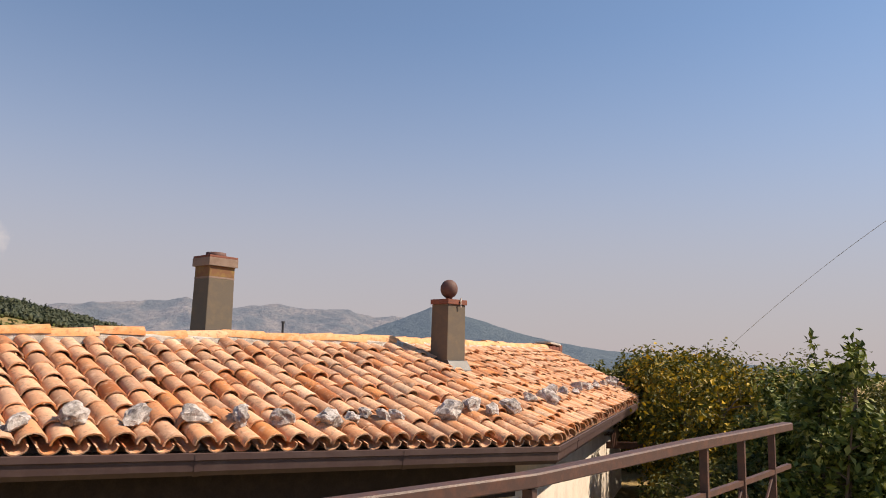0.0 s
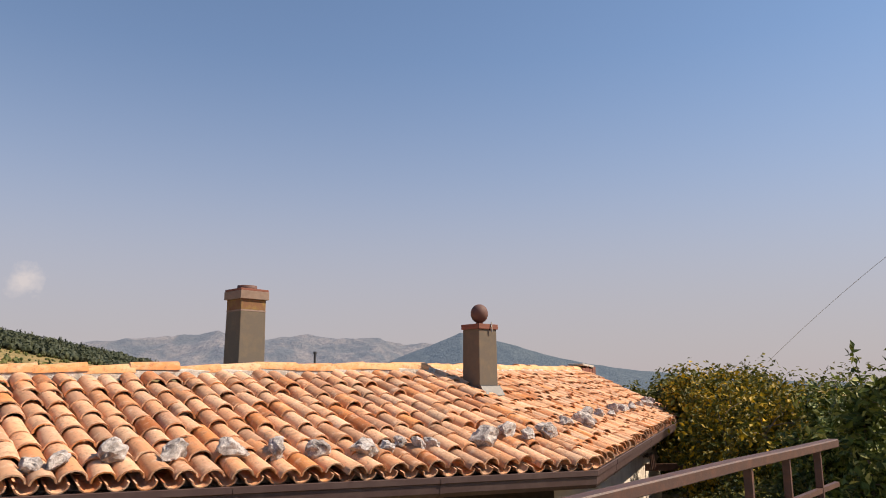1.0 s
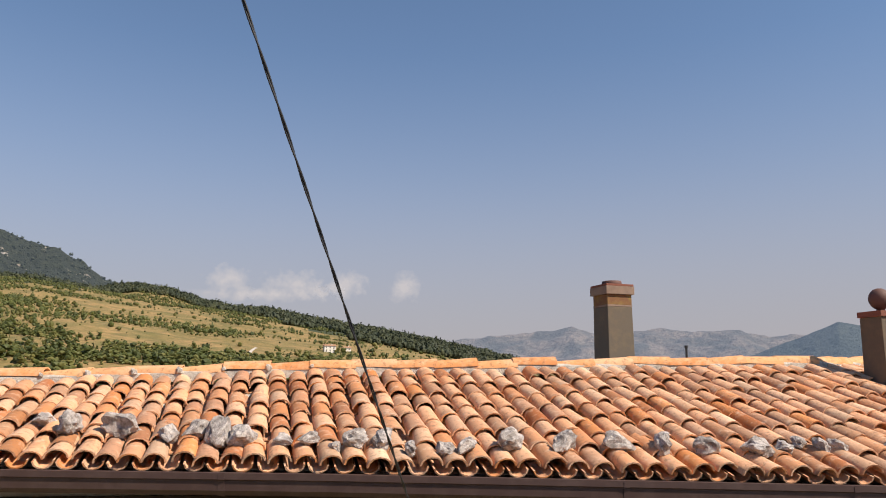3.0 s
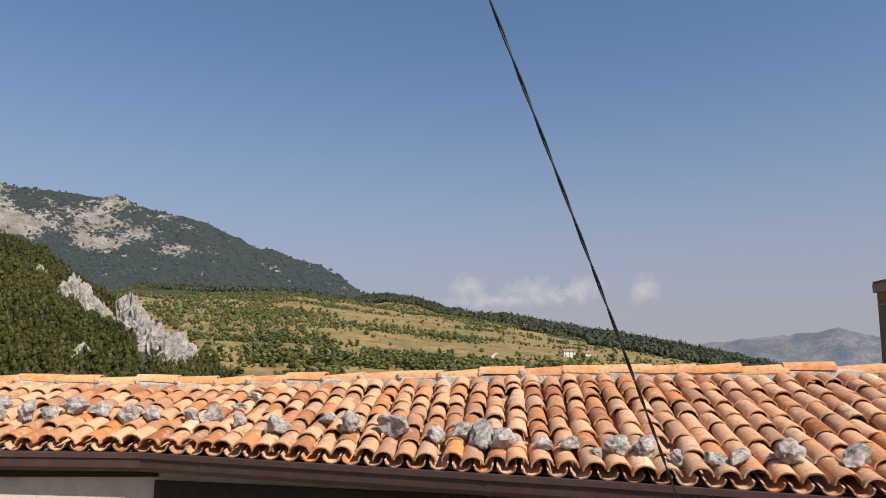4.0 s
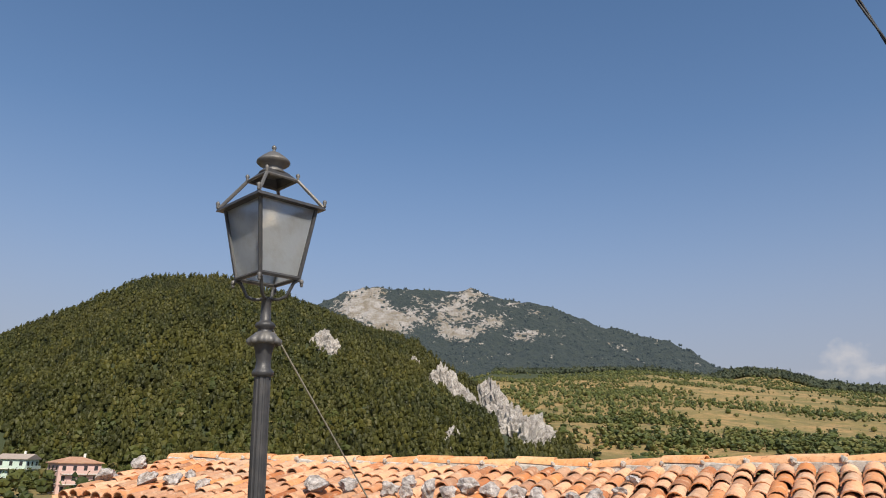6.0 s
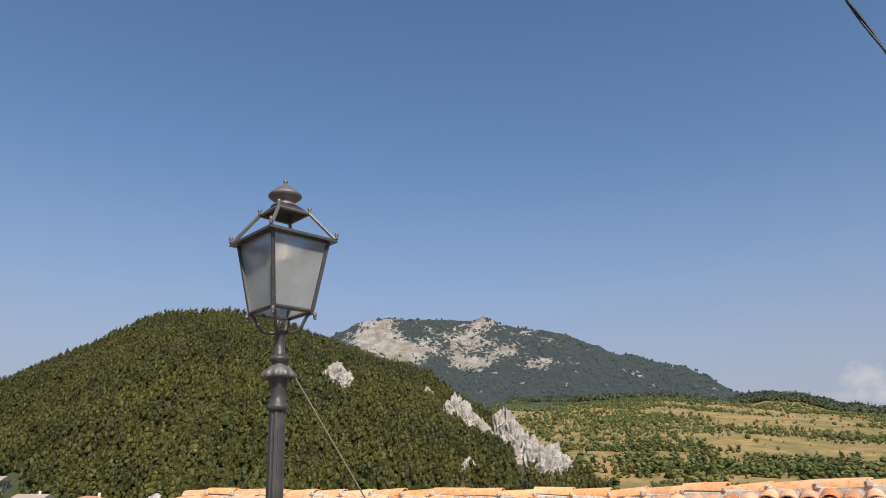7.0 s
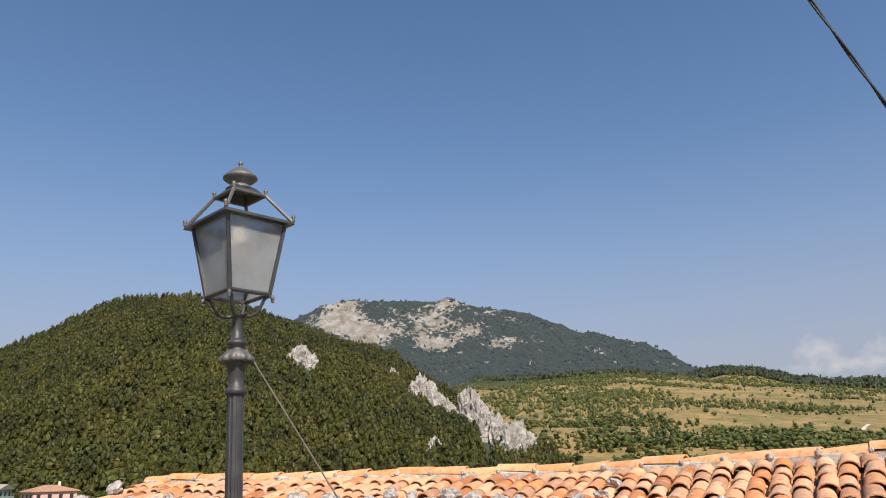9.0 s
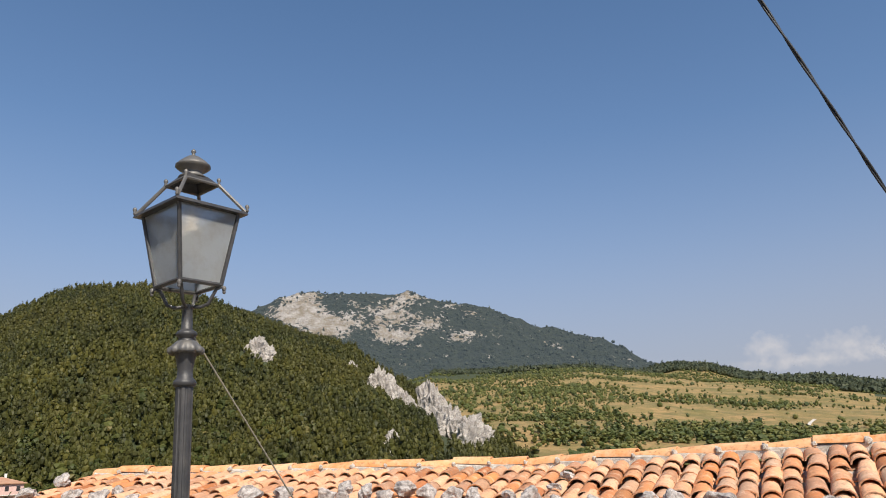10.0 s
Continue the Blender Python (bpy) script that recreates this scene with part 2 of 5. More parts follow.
def pine_hill(az, r):
    crest = np.interp(az, [-60, -38, -20, -8, 0], [760, 640, 560, 430, 380])
    foot = np.interp(az, [-60, -45, -30, -15, -5], [330, 300, 240, 200, 200])
    top = EYE + crest * np.tan(np.radians(np.interp(az, PINE_AZ, PINE_EL)))
    low = -13.0
    q = np.clip((r - foot) / (crest - foot), 0, 1)
    up = low + (top - low) * (0.72 * q + 0.28 * np.sin(q * math.pi / 2))
    return np.where(r < crest, up, top - 0.4 * (r - crest)) - 60 * smooth(-5, 3, az) - np.where(r < foot, 10.0, 0.0)


def land(az, r):
    """Height of the ground at a bearing in degrees and a distance, arrays."""
    az, r = np.asarray(az, float), np.asarray(r, float)
    x, y = r * np.sin(np.radians(az)), r * np.cos(np.radians(az))
    z = -1.5 - 1.2 * smooth(8, 14, r) * smooth(30, -30, az) - 9.5 * smooth(22, 150, r)
    rise = np.interp(az, [-70, -30, -12, 0, 15, 25, 34, 45], [0.2, 1.0, 6.6, 6.6, 4.5, 3.0, 1.0, -0.6])
    start = -2.6
    lift = start + (rise - start) * smooth(math.log(140), math.log(1700), np.log(np.maximum(r, 1)))
    z = z + smooth(120, 330, r) * (EYE + r * np.tan(np.radians(lift)) - z)
    z = z + waves(x, y, 120, 4) * 4.5 * smooth(130, 420, r) + waves(x, y, 14, 4, 3.0) * 0.25 * smooth(14, 60, r)
    hill = pine_hill(az, r) + waves(x, y, 75, 4, 2.0) * 8.0 * smooth(240, 420, r)
    z = np.where(az < 4, np.maximum(z, hill), z)
    wood = EYE + 1750 * np.tan(np.radians(np.interp(az, WOOD_AZ, WOOD_EL))) - np.abs(r - 1750) * np.where(r < 1750, 0.20, 0.3)
    z = np.where(az > -12, np.maximum(z, wood + waves(x, y, 90, 4, 5.0) * 3), z)
    left = EYE + 1000 * np.tan(np.radians(np.interp(az, [-75, -60, -50, -46, -42], [4, 6.3, 7.2, 6.6, 4]))) - np.abs(r - 1000) * 0.4
    z = np.where(az < -40, np.maximum(z, left), z)
    return z - 300 * smooth(2300, 4500, r)


def ground_at(x, y):
    return float(land(math.degrees(math.atan2(x, y)), math.hypot(x, y)))


def seen_ground(az, el, near=60.0, far=2500.0):
    """Where the sight line from the standing place meets the land."""
    r = np.geomspace(near, far, 1500)
    hit = np.nonzero(land(np.full_like(r, az), r) >= EYE + r * math.tan(radians(el)))[0]
    d = float(r[hit[0]]) if len(hit) else far
    return polar(az, d, float(land(az, d)))


def sheet(name, azs, rs, height, material):
    A, Rr = np.meshgrid(azs, rs, indexing="ij")
    Z = height(A, Rr)
    v = np.stack([Rr * np.sin(np.radians(A)), Rr * np.cos(np.radians(A)), Z], -1).reshape(-1, 3)
    n, m = len(azs), len(rs)
    i = (np.arange(n - 1)[:, None] * m + np.arange(m - 1)[None, :]).ravel()
    f = np.stack([i, i + 1, i + m + 1, i + m], -1)
    return raw(name, v, f, material, smooth=True)


def ground_material():
    n = Nodes("meadow_and_scrub")
    p = n.coords(True)
    big, mid, fine = n.noise(p, 0.008, 8, 0.68), n.noise(p, 0.035, 8, 0.7), n.noise(p, 0.16, 8, 0.75)
    c = n.ramp(big, [(0.36, (0.12, 0.108, 0.030)), (0.43, (0.285, 0.190, 0.075)), (0.48, (0.185, 0.145, 0.046)), (0.53, (0.335, 0.212, 0.088)), (0.58, (0.225, 0.165, 0.060)), (0.66, (0.13, 0.115, 0.030))])
    c = n.mix(n.ramp(mid, [(0.47, 0.0), (0.60, 0.7)]), c, (0.105, 0.100, 0.030))
    c = n.mix(n.ramp(fine, [(0.38, 0.5), (0.52, 0.0)]), c, (0.11, 0.085, 0.03))
    c = n.mix(n.ramp(attr(n, "forest"), [(0.2, 0.0), (0.6, 1.0)]), c, (0.035, 0.045, 0.016))
    n.bump(fine, 0.6, 1.5)
    return n.out(c, 0.95)


azs = np.concatenate([np.linspace(-180, -72, 28)[:-1], np.linspace(-72, 36, 721), np.linspace(36, 100, 130)[1:], np.linspace(100, 180, 22)[1:]])
rs = np.concatenate([[0.01, 4, 8], np.geomspace(11, 150, 50), np.geomspace(150, 2300, 210)[1:], np.geomspace(2300, 4900, 12)[1:]])
ground = tagged(sheet("ground", azs, rs, land, ground_material()), "dry golden meadows and scrub rolling down into a valley", "ground", kind="structure")
A, Rr = np.meshgrid(azs, rs, indexing="ij")
PH = pine_hill(A, Rr)
on_pine = (A < -2) & (PH > land(A, Rr) - 9) & (Rr > 230)
on_wood = ((A > 2) & (Rr > 1620)) | ((A > 19) & (Rr > 1250)) | ((A < -40) & (Rr > 800)) | ((A > -14) & (A < 3) & (Rr > 1300))
lay = ground.data.attributes.new("forest", "FLOAT", "POINT")
lay.data.foreach_set("value", (on_pine | on_wood).astype(np.float32).ravel())


def hazy_mountain_material():
    n = Nodes("hazy_wooded_mountain")
    p = n.coords(True)
    rock = attr(n, "rock")
    mid, fine = n.noise(p, 0.012, 8, 0.7), n.noise(p, 0.07, 6, 0.7)
    mask = n.math("ADD", rock, n.math("MULTIPLY", n.math("SUBTRACT", mid, 0.5), 2.4))
    mask = n.math("ADD", mask, n.math("MULTIPLY", n.math("SUBTRACT", fine, 0.5), 2.7))
    wood = n.mix(n.ramp(fine, [(0.35, 0.0), (0.65, 1.0)]), (0.019, 0.028, 0.018), (0.044, 0.053, 0.028))
    stone = n.mix(n.ramp(n.noise(p, 0.03, 8, 0.7), [(0.4, 0.0), (0.62, 1.0)]), (0.30, 0.24, 0.16), (0.56, 0.51, 0.47))
    c = n.mix(n.ramp(mask, [(0.46, 0.0), (0.56, 1.0)]), wood, stone)
    n.bump(n.math("ADD", mid, fine), 1.0, 30)
    # haze before the mountain, put in as a faint blue emission
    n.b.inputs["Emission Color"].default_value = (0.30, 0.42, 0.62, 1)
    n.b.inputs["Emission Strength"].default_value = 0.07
    return n.out(c, 1.0)


MT_AZ = [-34, -30, -26, -24.3, -23.6, -21.1, -17, -15.3, -13.6, -11.5, -9.9, -7.4, -5.7, -3.7, -1.2, 1.2, 2.8, 4.2, 6.5, 9.1, 11.2, 13.5, 20]
MT_EL = [8, 10.2, 11.4, 12.1, 12.6, 12.9, 12.9, 12.7, 13.0, 12.3, 12.1, 11.7, 10.9, 10.1, 9.5, 8.9, 8.2, 7.0, 6.6, 6.1, 5.2, 4.4, 2.0]


def mountain_height(az, r):
    x, y = r * np.sin(np.radians(az)), r * np.cos(np.radians(az))
    top = EYE + 2150 * np.tan(np.radians(np.interp(az, MT_AZ, MT_EL)))
    q = np.clip((r - 1500) / 650, 0, 1)
    z = 60 + (top - 60) * (0.45 * q + 0.55 * q ** 1.6)
    crag = np.abs(waves(x, y, 55, 6, 4.0))
    z = z + (crag - 0.35) * 40 * q * (1 - 0.8 * q ** 4) + waves(x, y, 16, 4, 1.0) * 4 * q
    return np.where(r > 2150, top - 0.5 * (r - 2150), z)


maz, mrs = np.linspace(-34, 20, 540), np.concatenate([np.linspace(1500, 2150, 170), np.linspace(2150, 2450, 6)[1:]])
mountain = tagged(sheet("backdrop_mountain", maz, mrs, mountain_height, hazy_mountain_material()), "wooded limestone mountain with pale cliffs and bare summit", "mountain", kind="structure")
A, Rr = np.meshgrid(maz, mrs, indexing="ij")
EL = np.degrees(np.arctan2(mountain_height(A, Rr) - EYE, Rr))


def blob(a, e, wa, we, k=1.0):
    return k * np.exp(-((A - a) / wa) ** 2 - ((EL - e) / we) ** 2)


rock = blob(-22.3, 11.7, 1.8, 1.1, 1.5) + blob(-20.0, 10.2, 1.5, 0.9, 1.2) + blob(-15.5, 11.2, 3.4, 1.2, 0.62) + blob(-14.8, 9.6, 2.2, 0.6, 0.75) + blob(-9.2, 9.5, 1.6, 0.6, 0.62) + blob(-11.8, 10.5, 1.3, 0.5, 0.5) + blob(-13.7, 12.6, 1.5, 0.6, 0.6) + blob(-10.5, 11.5, 2.0, 0.7, 0.3)
lay = mountain.data.attributes.new("rock", "FLOAT", "POINT")
lay.data.foreach_set("value", rock.astype(np.float32).ravel())


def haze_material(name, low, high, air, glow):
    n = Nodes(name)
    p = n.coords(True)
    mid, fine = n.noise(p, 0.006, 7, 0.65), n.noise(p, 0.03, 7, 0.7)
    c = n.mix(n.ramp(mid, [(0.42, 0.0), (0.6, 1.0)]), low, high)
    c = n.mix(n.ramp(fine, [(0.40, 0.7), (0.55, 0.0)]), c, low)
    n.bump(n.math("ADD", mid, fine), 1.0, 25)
    # distance haze is put in as an even glow in the air colour
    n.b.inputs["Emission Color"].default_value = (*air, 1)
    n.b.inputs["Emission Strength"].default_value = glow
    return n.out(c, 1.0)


def far_range(name, label, azk, elk, dist, depth, rough, material):
    def height(az, r):
        x, y = r * np.sin(np.radians(az)), r * np.cos(np.radians(az))
        top = EYE + dist * np.tan(np.radians(np.interp(az, azk, elk)))
        q = np.clip((r - dist + depth) / depth, 0, 1)
        z = -140 + (top + 140) * (0.6 * q + 0.4 * np.sin(q * math.pi / 2)) + waves(x, y, 260, 6, 2.0) * rough * np.sin(q * math.pi) + waves(x, y, 60, 4) * rough * 0.18
        return np.where(r > dist, top - 0.5 * (r - dist), z)
    a = np.linspace(azk[0], azk[-1], 420)
    ob = sheet(name, a, np.concatenate([np.linspace(dist - depth, dist, 70), np.linspace(dist, dist + 250, 5)[1:]]), height, material)
    return tagged(ob, label, "hills", kind="structure")


# the blue haze over both ranges is emission in their materials
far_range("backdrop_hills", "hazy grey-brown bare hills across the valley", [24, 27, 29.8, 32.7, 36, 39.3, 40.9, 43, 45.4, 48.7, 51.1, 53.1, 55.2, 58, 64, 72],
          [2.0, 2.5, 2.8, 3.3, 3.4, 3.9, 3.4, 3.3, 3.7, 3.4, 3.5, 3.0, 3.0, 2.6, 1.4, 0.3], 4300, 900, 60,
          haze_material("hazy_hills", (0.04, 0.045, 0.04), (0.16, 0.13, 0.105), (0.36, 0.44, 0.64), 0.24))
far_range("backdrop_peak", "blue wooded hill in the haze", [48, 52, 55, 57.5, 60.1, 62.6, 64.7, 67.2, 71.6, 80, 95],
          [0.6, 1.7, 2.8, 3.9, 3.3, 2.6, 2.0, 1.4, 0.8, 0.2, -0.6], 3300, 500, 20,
          haze_material("blue_haze_hill", (0.03, 0.04, 0.03), (0.05, 0.06, 0.045), (0.28, 0.42, 0.70), 0.175))

# ---- the roof ----
EAVE = [(19.3, 5.9, 0.74), (7.9, 3.5, 0.73), (2.51, 6.385, 0.865), (-1.35, 8.45, 0.93), (-8.1, 9.35, 1.00)]
RIDGE = [(20.6, 8.9, 1.87), (8.93, 6.3, 1.70), (3.18, 8.75, 1.62), (-0.93, 10.5, 1.46), (-7.7, 11.2, 1.47)]
E3, R3 = [Vector(p) for p in EAVE], [Vector(p) for p in RIDGE]
LENGTHS = [(b - a).length for a, b in zip(E3, E3[1:])]
TOTAL = sum(LENGTHS)


def along(line, s):
    """The point at the station s, metres along the eave."""
    for i, d in enumerate(LENGTHS):
        if s <= d or i == len(LENGTHS) - 1:
            return line[i].lerp(line[i + 1], s / d)
        s -= d


def on_roof(s, q):
    """A point on the roof: station along the eave and fraction of the way up to the ridge."""
    e, r = along(E3, s), along(R3, s)
    return e.lerp(r, q)


def roof_frame(s, q):
    e, r = along(E3, s), along(R3, s)
    up = (r - e).normalized()
    side = (along(E3, min(TOTAL, s + 0.05)) - along(E3, max(0, s - 0.05))).normalized()
    normal = side.cross(up) if side.cross(up).z > 0 else up.cross(side)
    normal.normalize()
    across = up.cross(normal).normalized()
    return Matrix((across, up, normal)).transposed().to_4x4(), e.lerp(r, q), (r - e).length


def half_barrel(length, wide, narrow, thick, hollow_up=False, seg=6, sag=0.0):
    """A clay roof tile along y, its wide end at y = 0."""
    v, f = [], []
    for j, (y, r) in enumerate(((0.0, wide), (length, narrow))):
        for r2 in (r, r - thick):
            for i in range(seg + 1):
                a = math.pi * i / seg
                v.append((r2 * math.cos(a), y, (r2 * math.sin(a)) * 0.80))
    n = seg + 1
    o0, i0, o1, i1 = 0, n, 2 * n, 3 * n
    for i in range(seg):
        f += [(o0 + i, o0 + i + 1, o1 + i + 1, o1 + i), (i0 + i + 1, i0 + i, i1 + i, i1 + i + 1), (o0 + i + 1, o0 + i, i0 + i, i0 + i + 1), (o1 + i, o1 + i + 1, i1 + i + 1, i1 + i)]
    f += [(o0, o1, i1, i0), (o1 + seg, o0 + seg, i0 + seg, i1 + seg)]
    v = np.array(v)
    if hollow_up:
        v[:, 2] *= -1
        f = [q[::-1] for q in f]
    return v, np.array(f)


house = empty("house", Matrix.Translation((2, 9, 0)))
tagged(house, "old house with a low clay-tiled roof weighted with stones", "house")
HOUSE_INV = Matrix.Translation((-2, -9, 0))


def into_house(ob):
    ob.parent = house
    ob.matrix_parent_inverse = HOUSE_INV
    return ob


PITCH = 0.204
COVERS = [half_barrel(0.46, 0.102 * k, 0.083 * k, 0.016) for k in (0.95, 1.0, 1.05)]
PAN = half_barrel(0.46, 0.085, 0.098, 0.014, True)
cover_meshes = []
for v, f in COVERS:
    ob = raw("tile", v, f, clay, smooth=True, crease=40)
    cover_meshes.append(ob.data)
    bpy.data.objects.remove(ob)

roof = empty("roof")
into_house(roof)
loose_v, loose_f, count = [], [], 0
near_tiles = []
columns = int(TOTAL / PITCH)
tile_rng = random.Random(3)
for c in range(columns):
    s = (c + 0.5) * TOTAL / columns
    turn, foot, span = roof_frame(s, 0.0)
    step = 0.345
    rows = int((span + 0.05) / step) + 1
    jitter = tile_rng.uniform(-0.09, 0.09)
    sway = tile_rng.uniform(-0.02, 0.02)
    for k in range(rows):
        y0 = -0.07 + jitter * (k > 0) + k * step + tile_rng.uniform(-0.05, 0.05)
        if y0 > span - 0.16:
            continue
        y0 = min(y0, span - 0.40)
        base = foot + turn.to_3x3() @ Vector((sway * math.sin(k * 0.9 + c) + tile_rng.uniform(-0.012, 0.012), y0, 0.066 + tile_rng.uniform(-0.01, 0.016)))
        tilt = Matrix.Rotation(radians(tile_rng.uniform(1.8, 4.2)) * -1, 4, "X") @ Matrix.Rotation(radians(tile_rng.uniform(-4, 4)), 4, "Z") @ Matrix.Rotation(radians(tile_rng.uniform(-6, 6)), 4, "Y")
        m = Matrix.Translation(base) @ turn @ tilt
        # the stretch of roof that the camera passes nearest
        if 13.2 < s < 20.6 and len(near_tiles) < 300:
            near_tiles.append((m, tile_rng.randrange(3)))
        else:
            v, f = COVERS[tile_rng.randrange(3)]
            mm = np.array(m)
            loose_v.append(v @ mm[:3, :3].T + mm[:3, 3])
            loose_f.append(f + count)
            count += len(v)
    # the channel beside the column
    turn, foot, span = roof_frame(min(TOTAL, s + PITCH / 2), 0.0)
    for k in range(rows):
        y0 = -0.10 + k * step
        if y0 > span - 0.2:
            continue
        y0 = min(y0, span - 0.44)
        m = Matrix.Translation(foot + turn.to_3x3() @ Vector((tile_rng.uniform(-0.01, 0.01), y0, 0.066))) @ turn @ Matrix.Rotation(radians(-2.5), 4, "X")
        v, f = PAN
        mm = np.array(m)
        loose_v.append(v @ mm[:3, :3].T + mm[:3, 3])
        loose_f.append(f + count)
        count += len(v)
rest = raw("tiling", np.concatenate(loose_v), np.concatenate(loose_f), clay, smooth=True, crease=40)
into_house(rest)
tagged(rest, kind="stuff")
for m, k in near_tiles:
    t = new("tile", cover_meshes[k])
    t.parent = roof
    t.matrix_basis = m

# roof boards below the tiles, and the far slope
bm = bmesh.new()
front, top, back = [], [], []
for e, r in zip(E3, R3):
    front.append(e + Vector((0, 0, -0.02)))
    top.append(r + Vector((0, 0, -0.02)))
    back.append(r + (r - e) * 1.0 + Vector((0, 0, -2 * (r.z - e.z))))
for upper, lower in ((top, front), (top, back)):
    a = [bm.verts.new(p) for p in upper]
    b = [bm.verts.new(p) for p in lower]
    a2 = [bm.verts.new(p - Vector((0, 0, 0.05))) for p in upper]
    b2 = [bm.verts.new(p - Vector((0, 0, 0.05))) for p in lower]
    for i in range(4):
        bm.faces.new((a[i], a[i + 1], b[i + 1], b[i]))
        bm.faces.new((a2[i], b2[i], b2[i + 1], a2[i + 1]))
        bm.faces.new((b[i], b[i + 1], b2[i + 1], b2[i]))
    for i in (0, 4):
        bm.faces.new((a[i], b[i], b2[i], a2[i]))
into_house(part("deck", bm, mortar))

# gutter along the eave, and the walls below it
bm = bmesh.new()
sweep(bm, [e + Vector((0, 0, -0.02)) for e in E3][::-1], [(-0.02, 0.0), (-0.02, -0.19), (0.11, -0.19), (0.135, -0.15), (0.14, -0.07), (0.155, -0.06), (0.155, -0.01), (0.14, -0.005), (0.13, -0.03), (0.12, -0.14), (0.0, -0.15), (0.0, 0.0)])
into_house(part("gutter", bm, gutter_mat, label="brown sheet-metal box gutter"))
for s0 in (2.6, 6.9, 10.4, 13.4, 15.3, 18.6, 21.4, 24.2, 27.2):
    bm = bmesh.new()
    sweep(bm, [along(E3, s0 + 0.05) + Vector((0, 0, -0.02)), along(E3, s0) + Vector((0, 0, -0.02))], [(-0.01, -0.194), (0.112, -0.194), (0.139, -0.152), (0.144, -0.07), (0.159, -0.062), (0.159, -0.012), (0.145, -0.06), (0.13, -0.15), (0.10, -0.188)])
    into_house(part("gutter_joint", bm, gutter_mat))
bm = bmesh.new()
wall_path = [Vector((19.2, 6.35, 0)), Vector((8.1, 4.0, 0)), Vector((-1.25, 8.52, 0)), Vector((-7.9, 9.33, 0))]
sweep(bm, [p + Vector((0, 0, -3.0)) for p in wall_path][::-1], [(0, 0), (0, 3.77), (-0.4, 3.86), (-0.4, 0)])
into_house(part("wall", bm, plaster, label="cream lime plaster wall, patched"))
bm = bmesh.new()
sweep(bm, [e + Vector((0, 0, -0.15)) for e in E3][::-1], [(-0.025, 0.0), (-0.60, 0.10), (-0.60, 0.13), (-0.025, 0.06)])
into_house(part("soffit", bm, wood_grey))

# dark plate along the wall head, part timber, part painted eave shade; plank door
timber_shade_mat = paint_material("tarred_timber_shade", (0.030, 0.020, 0.016), (0.055, 0.036, 0.026), 0.85, 8)
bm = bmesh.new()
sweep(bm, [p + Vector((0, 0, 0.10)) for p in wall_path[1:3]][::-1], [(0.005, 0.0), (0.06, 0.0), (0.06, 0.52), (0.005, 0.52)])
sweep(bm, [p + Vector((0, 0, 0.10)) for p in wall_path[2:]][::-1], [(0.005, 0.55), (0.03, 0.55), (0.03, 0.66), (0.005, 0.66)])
into_house(part("wall_plate", bm, timber_shade_mat, label="dark tarred timber under the eave, with shade in its colour"))
door = empty("door_1")
dpos = wall_path[2].lerp(wall_path[3], 0.53)
dway = (wall_path[3] - wall_path[2]).normalized()
door.matrix_world = Matrix.Translation((dpos.x, dpos.y, 0)) @ Matrix.Rotation(math.atan2(dway.y, dway.x), 4, "Z")
tagged(door, "weathered grey plank door in the house wall", "door", kind="structure")
for k in range(5):
    bm = bmesh.new()
    box(bm, -0.5 + 0.2 * k, -0.305 + 0.2 * k, 0.01, 0.06, -1.9, 0.095, 0.006)
    part("plank", bm, wood_grey, door)

# ridge caps bedded in mortar
bm = bmesh.new()
sweep(bm, [r + Vector((0, 0, 0.0)) for r in R3][::-1], [(0.125, 0.0), (0.115, 0.10), (0.08, 0.125), (0.0, 0.14), (-0.08, 0.125), (-0.125, 0.0)])
into_house(part("ridge_mortar", bm, mortar, label="pale crumbling mortar bed"))
cap_v, cap_f = half_barrel(0.53, 0.128, 0.105, 0.018, seg=8)
n = Nodes("ridge_clay")
p = n.coords(True)
c = n.ramp(n.add("ShaderNodeObjectInfo").outputs["Random"], [(0.0, (0.60, 0.255, 0.095)), (0.4, (0.68, 0.36, 0.17)), (0.7, (0.56, 0.225, 0.08)), (1.0, (0.72, 0.44, 0.26))])
c = n.mix(n.ramp(n.noise(p, 7, 7, 0.7), [(0.45, 0.0), (0.62, 0.55)]), c, (0.70, 0.46, 0.29))
c = n.mix(n.ramp(n.noise(p, 22, 7, 0.7), [(0.38, 0.6), (0.47, 0.0)]), c, (0.24, 0.12, 0.06))
n.bump(n.noise(p, 60, 5), 0.6, 0.006)
ridge_clay = n.out(c, 0.9)
cap_ob = raw("ridge_tile", cap_v, cap_f, ridge_clay, smooth=True, crease=40)
cap_me = cap_ob.data
bpy.data.objects.remove(cap_ob)
for i, (a, b) in enumerate(zip(R3, R3[1:])):
    d = b - a
    n_caps = int(d.length / 0.47)
    for k in range(n_caps):
        p = a.lerp(b, k / n_caps) + Vector((0, 0, 0.098 + tile_rng.uniform(-0.014, 0.014)))
        way = d.normalized()
        side = way.cross(Vector((0, 0, 1))).normalized()
        up = side.cross(way)
        m = Matrix((side, way, up)).transposed().to_4x4()
        t = new("ridge_tile", cap_me)
        t.parent = roof
        t.matrix_basis = Matrix.Translation(p) @ m @ Matrix.Rotation(radians(tile_rng.uniform(-2, 3)), 4, "X") @ Matrix.Rotation(radians(tile_rng.uniform(-3, 3)), 4, "Z")

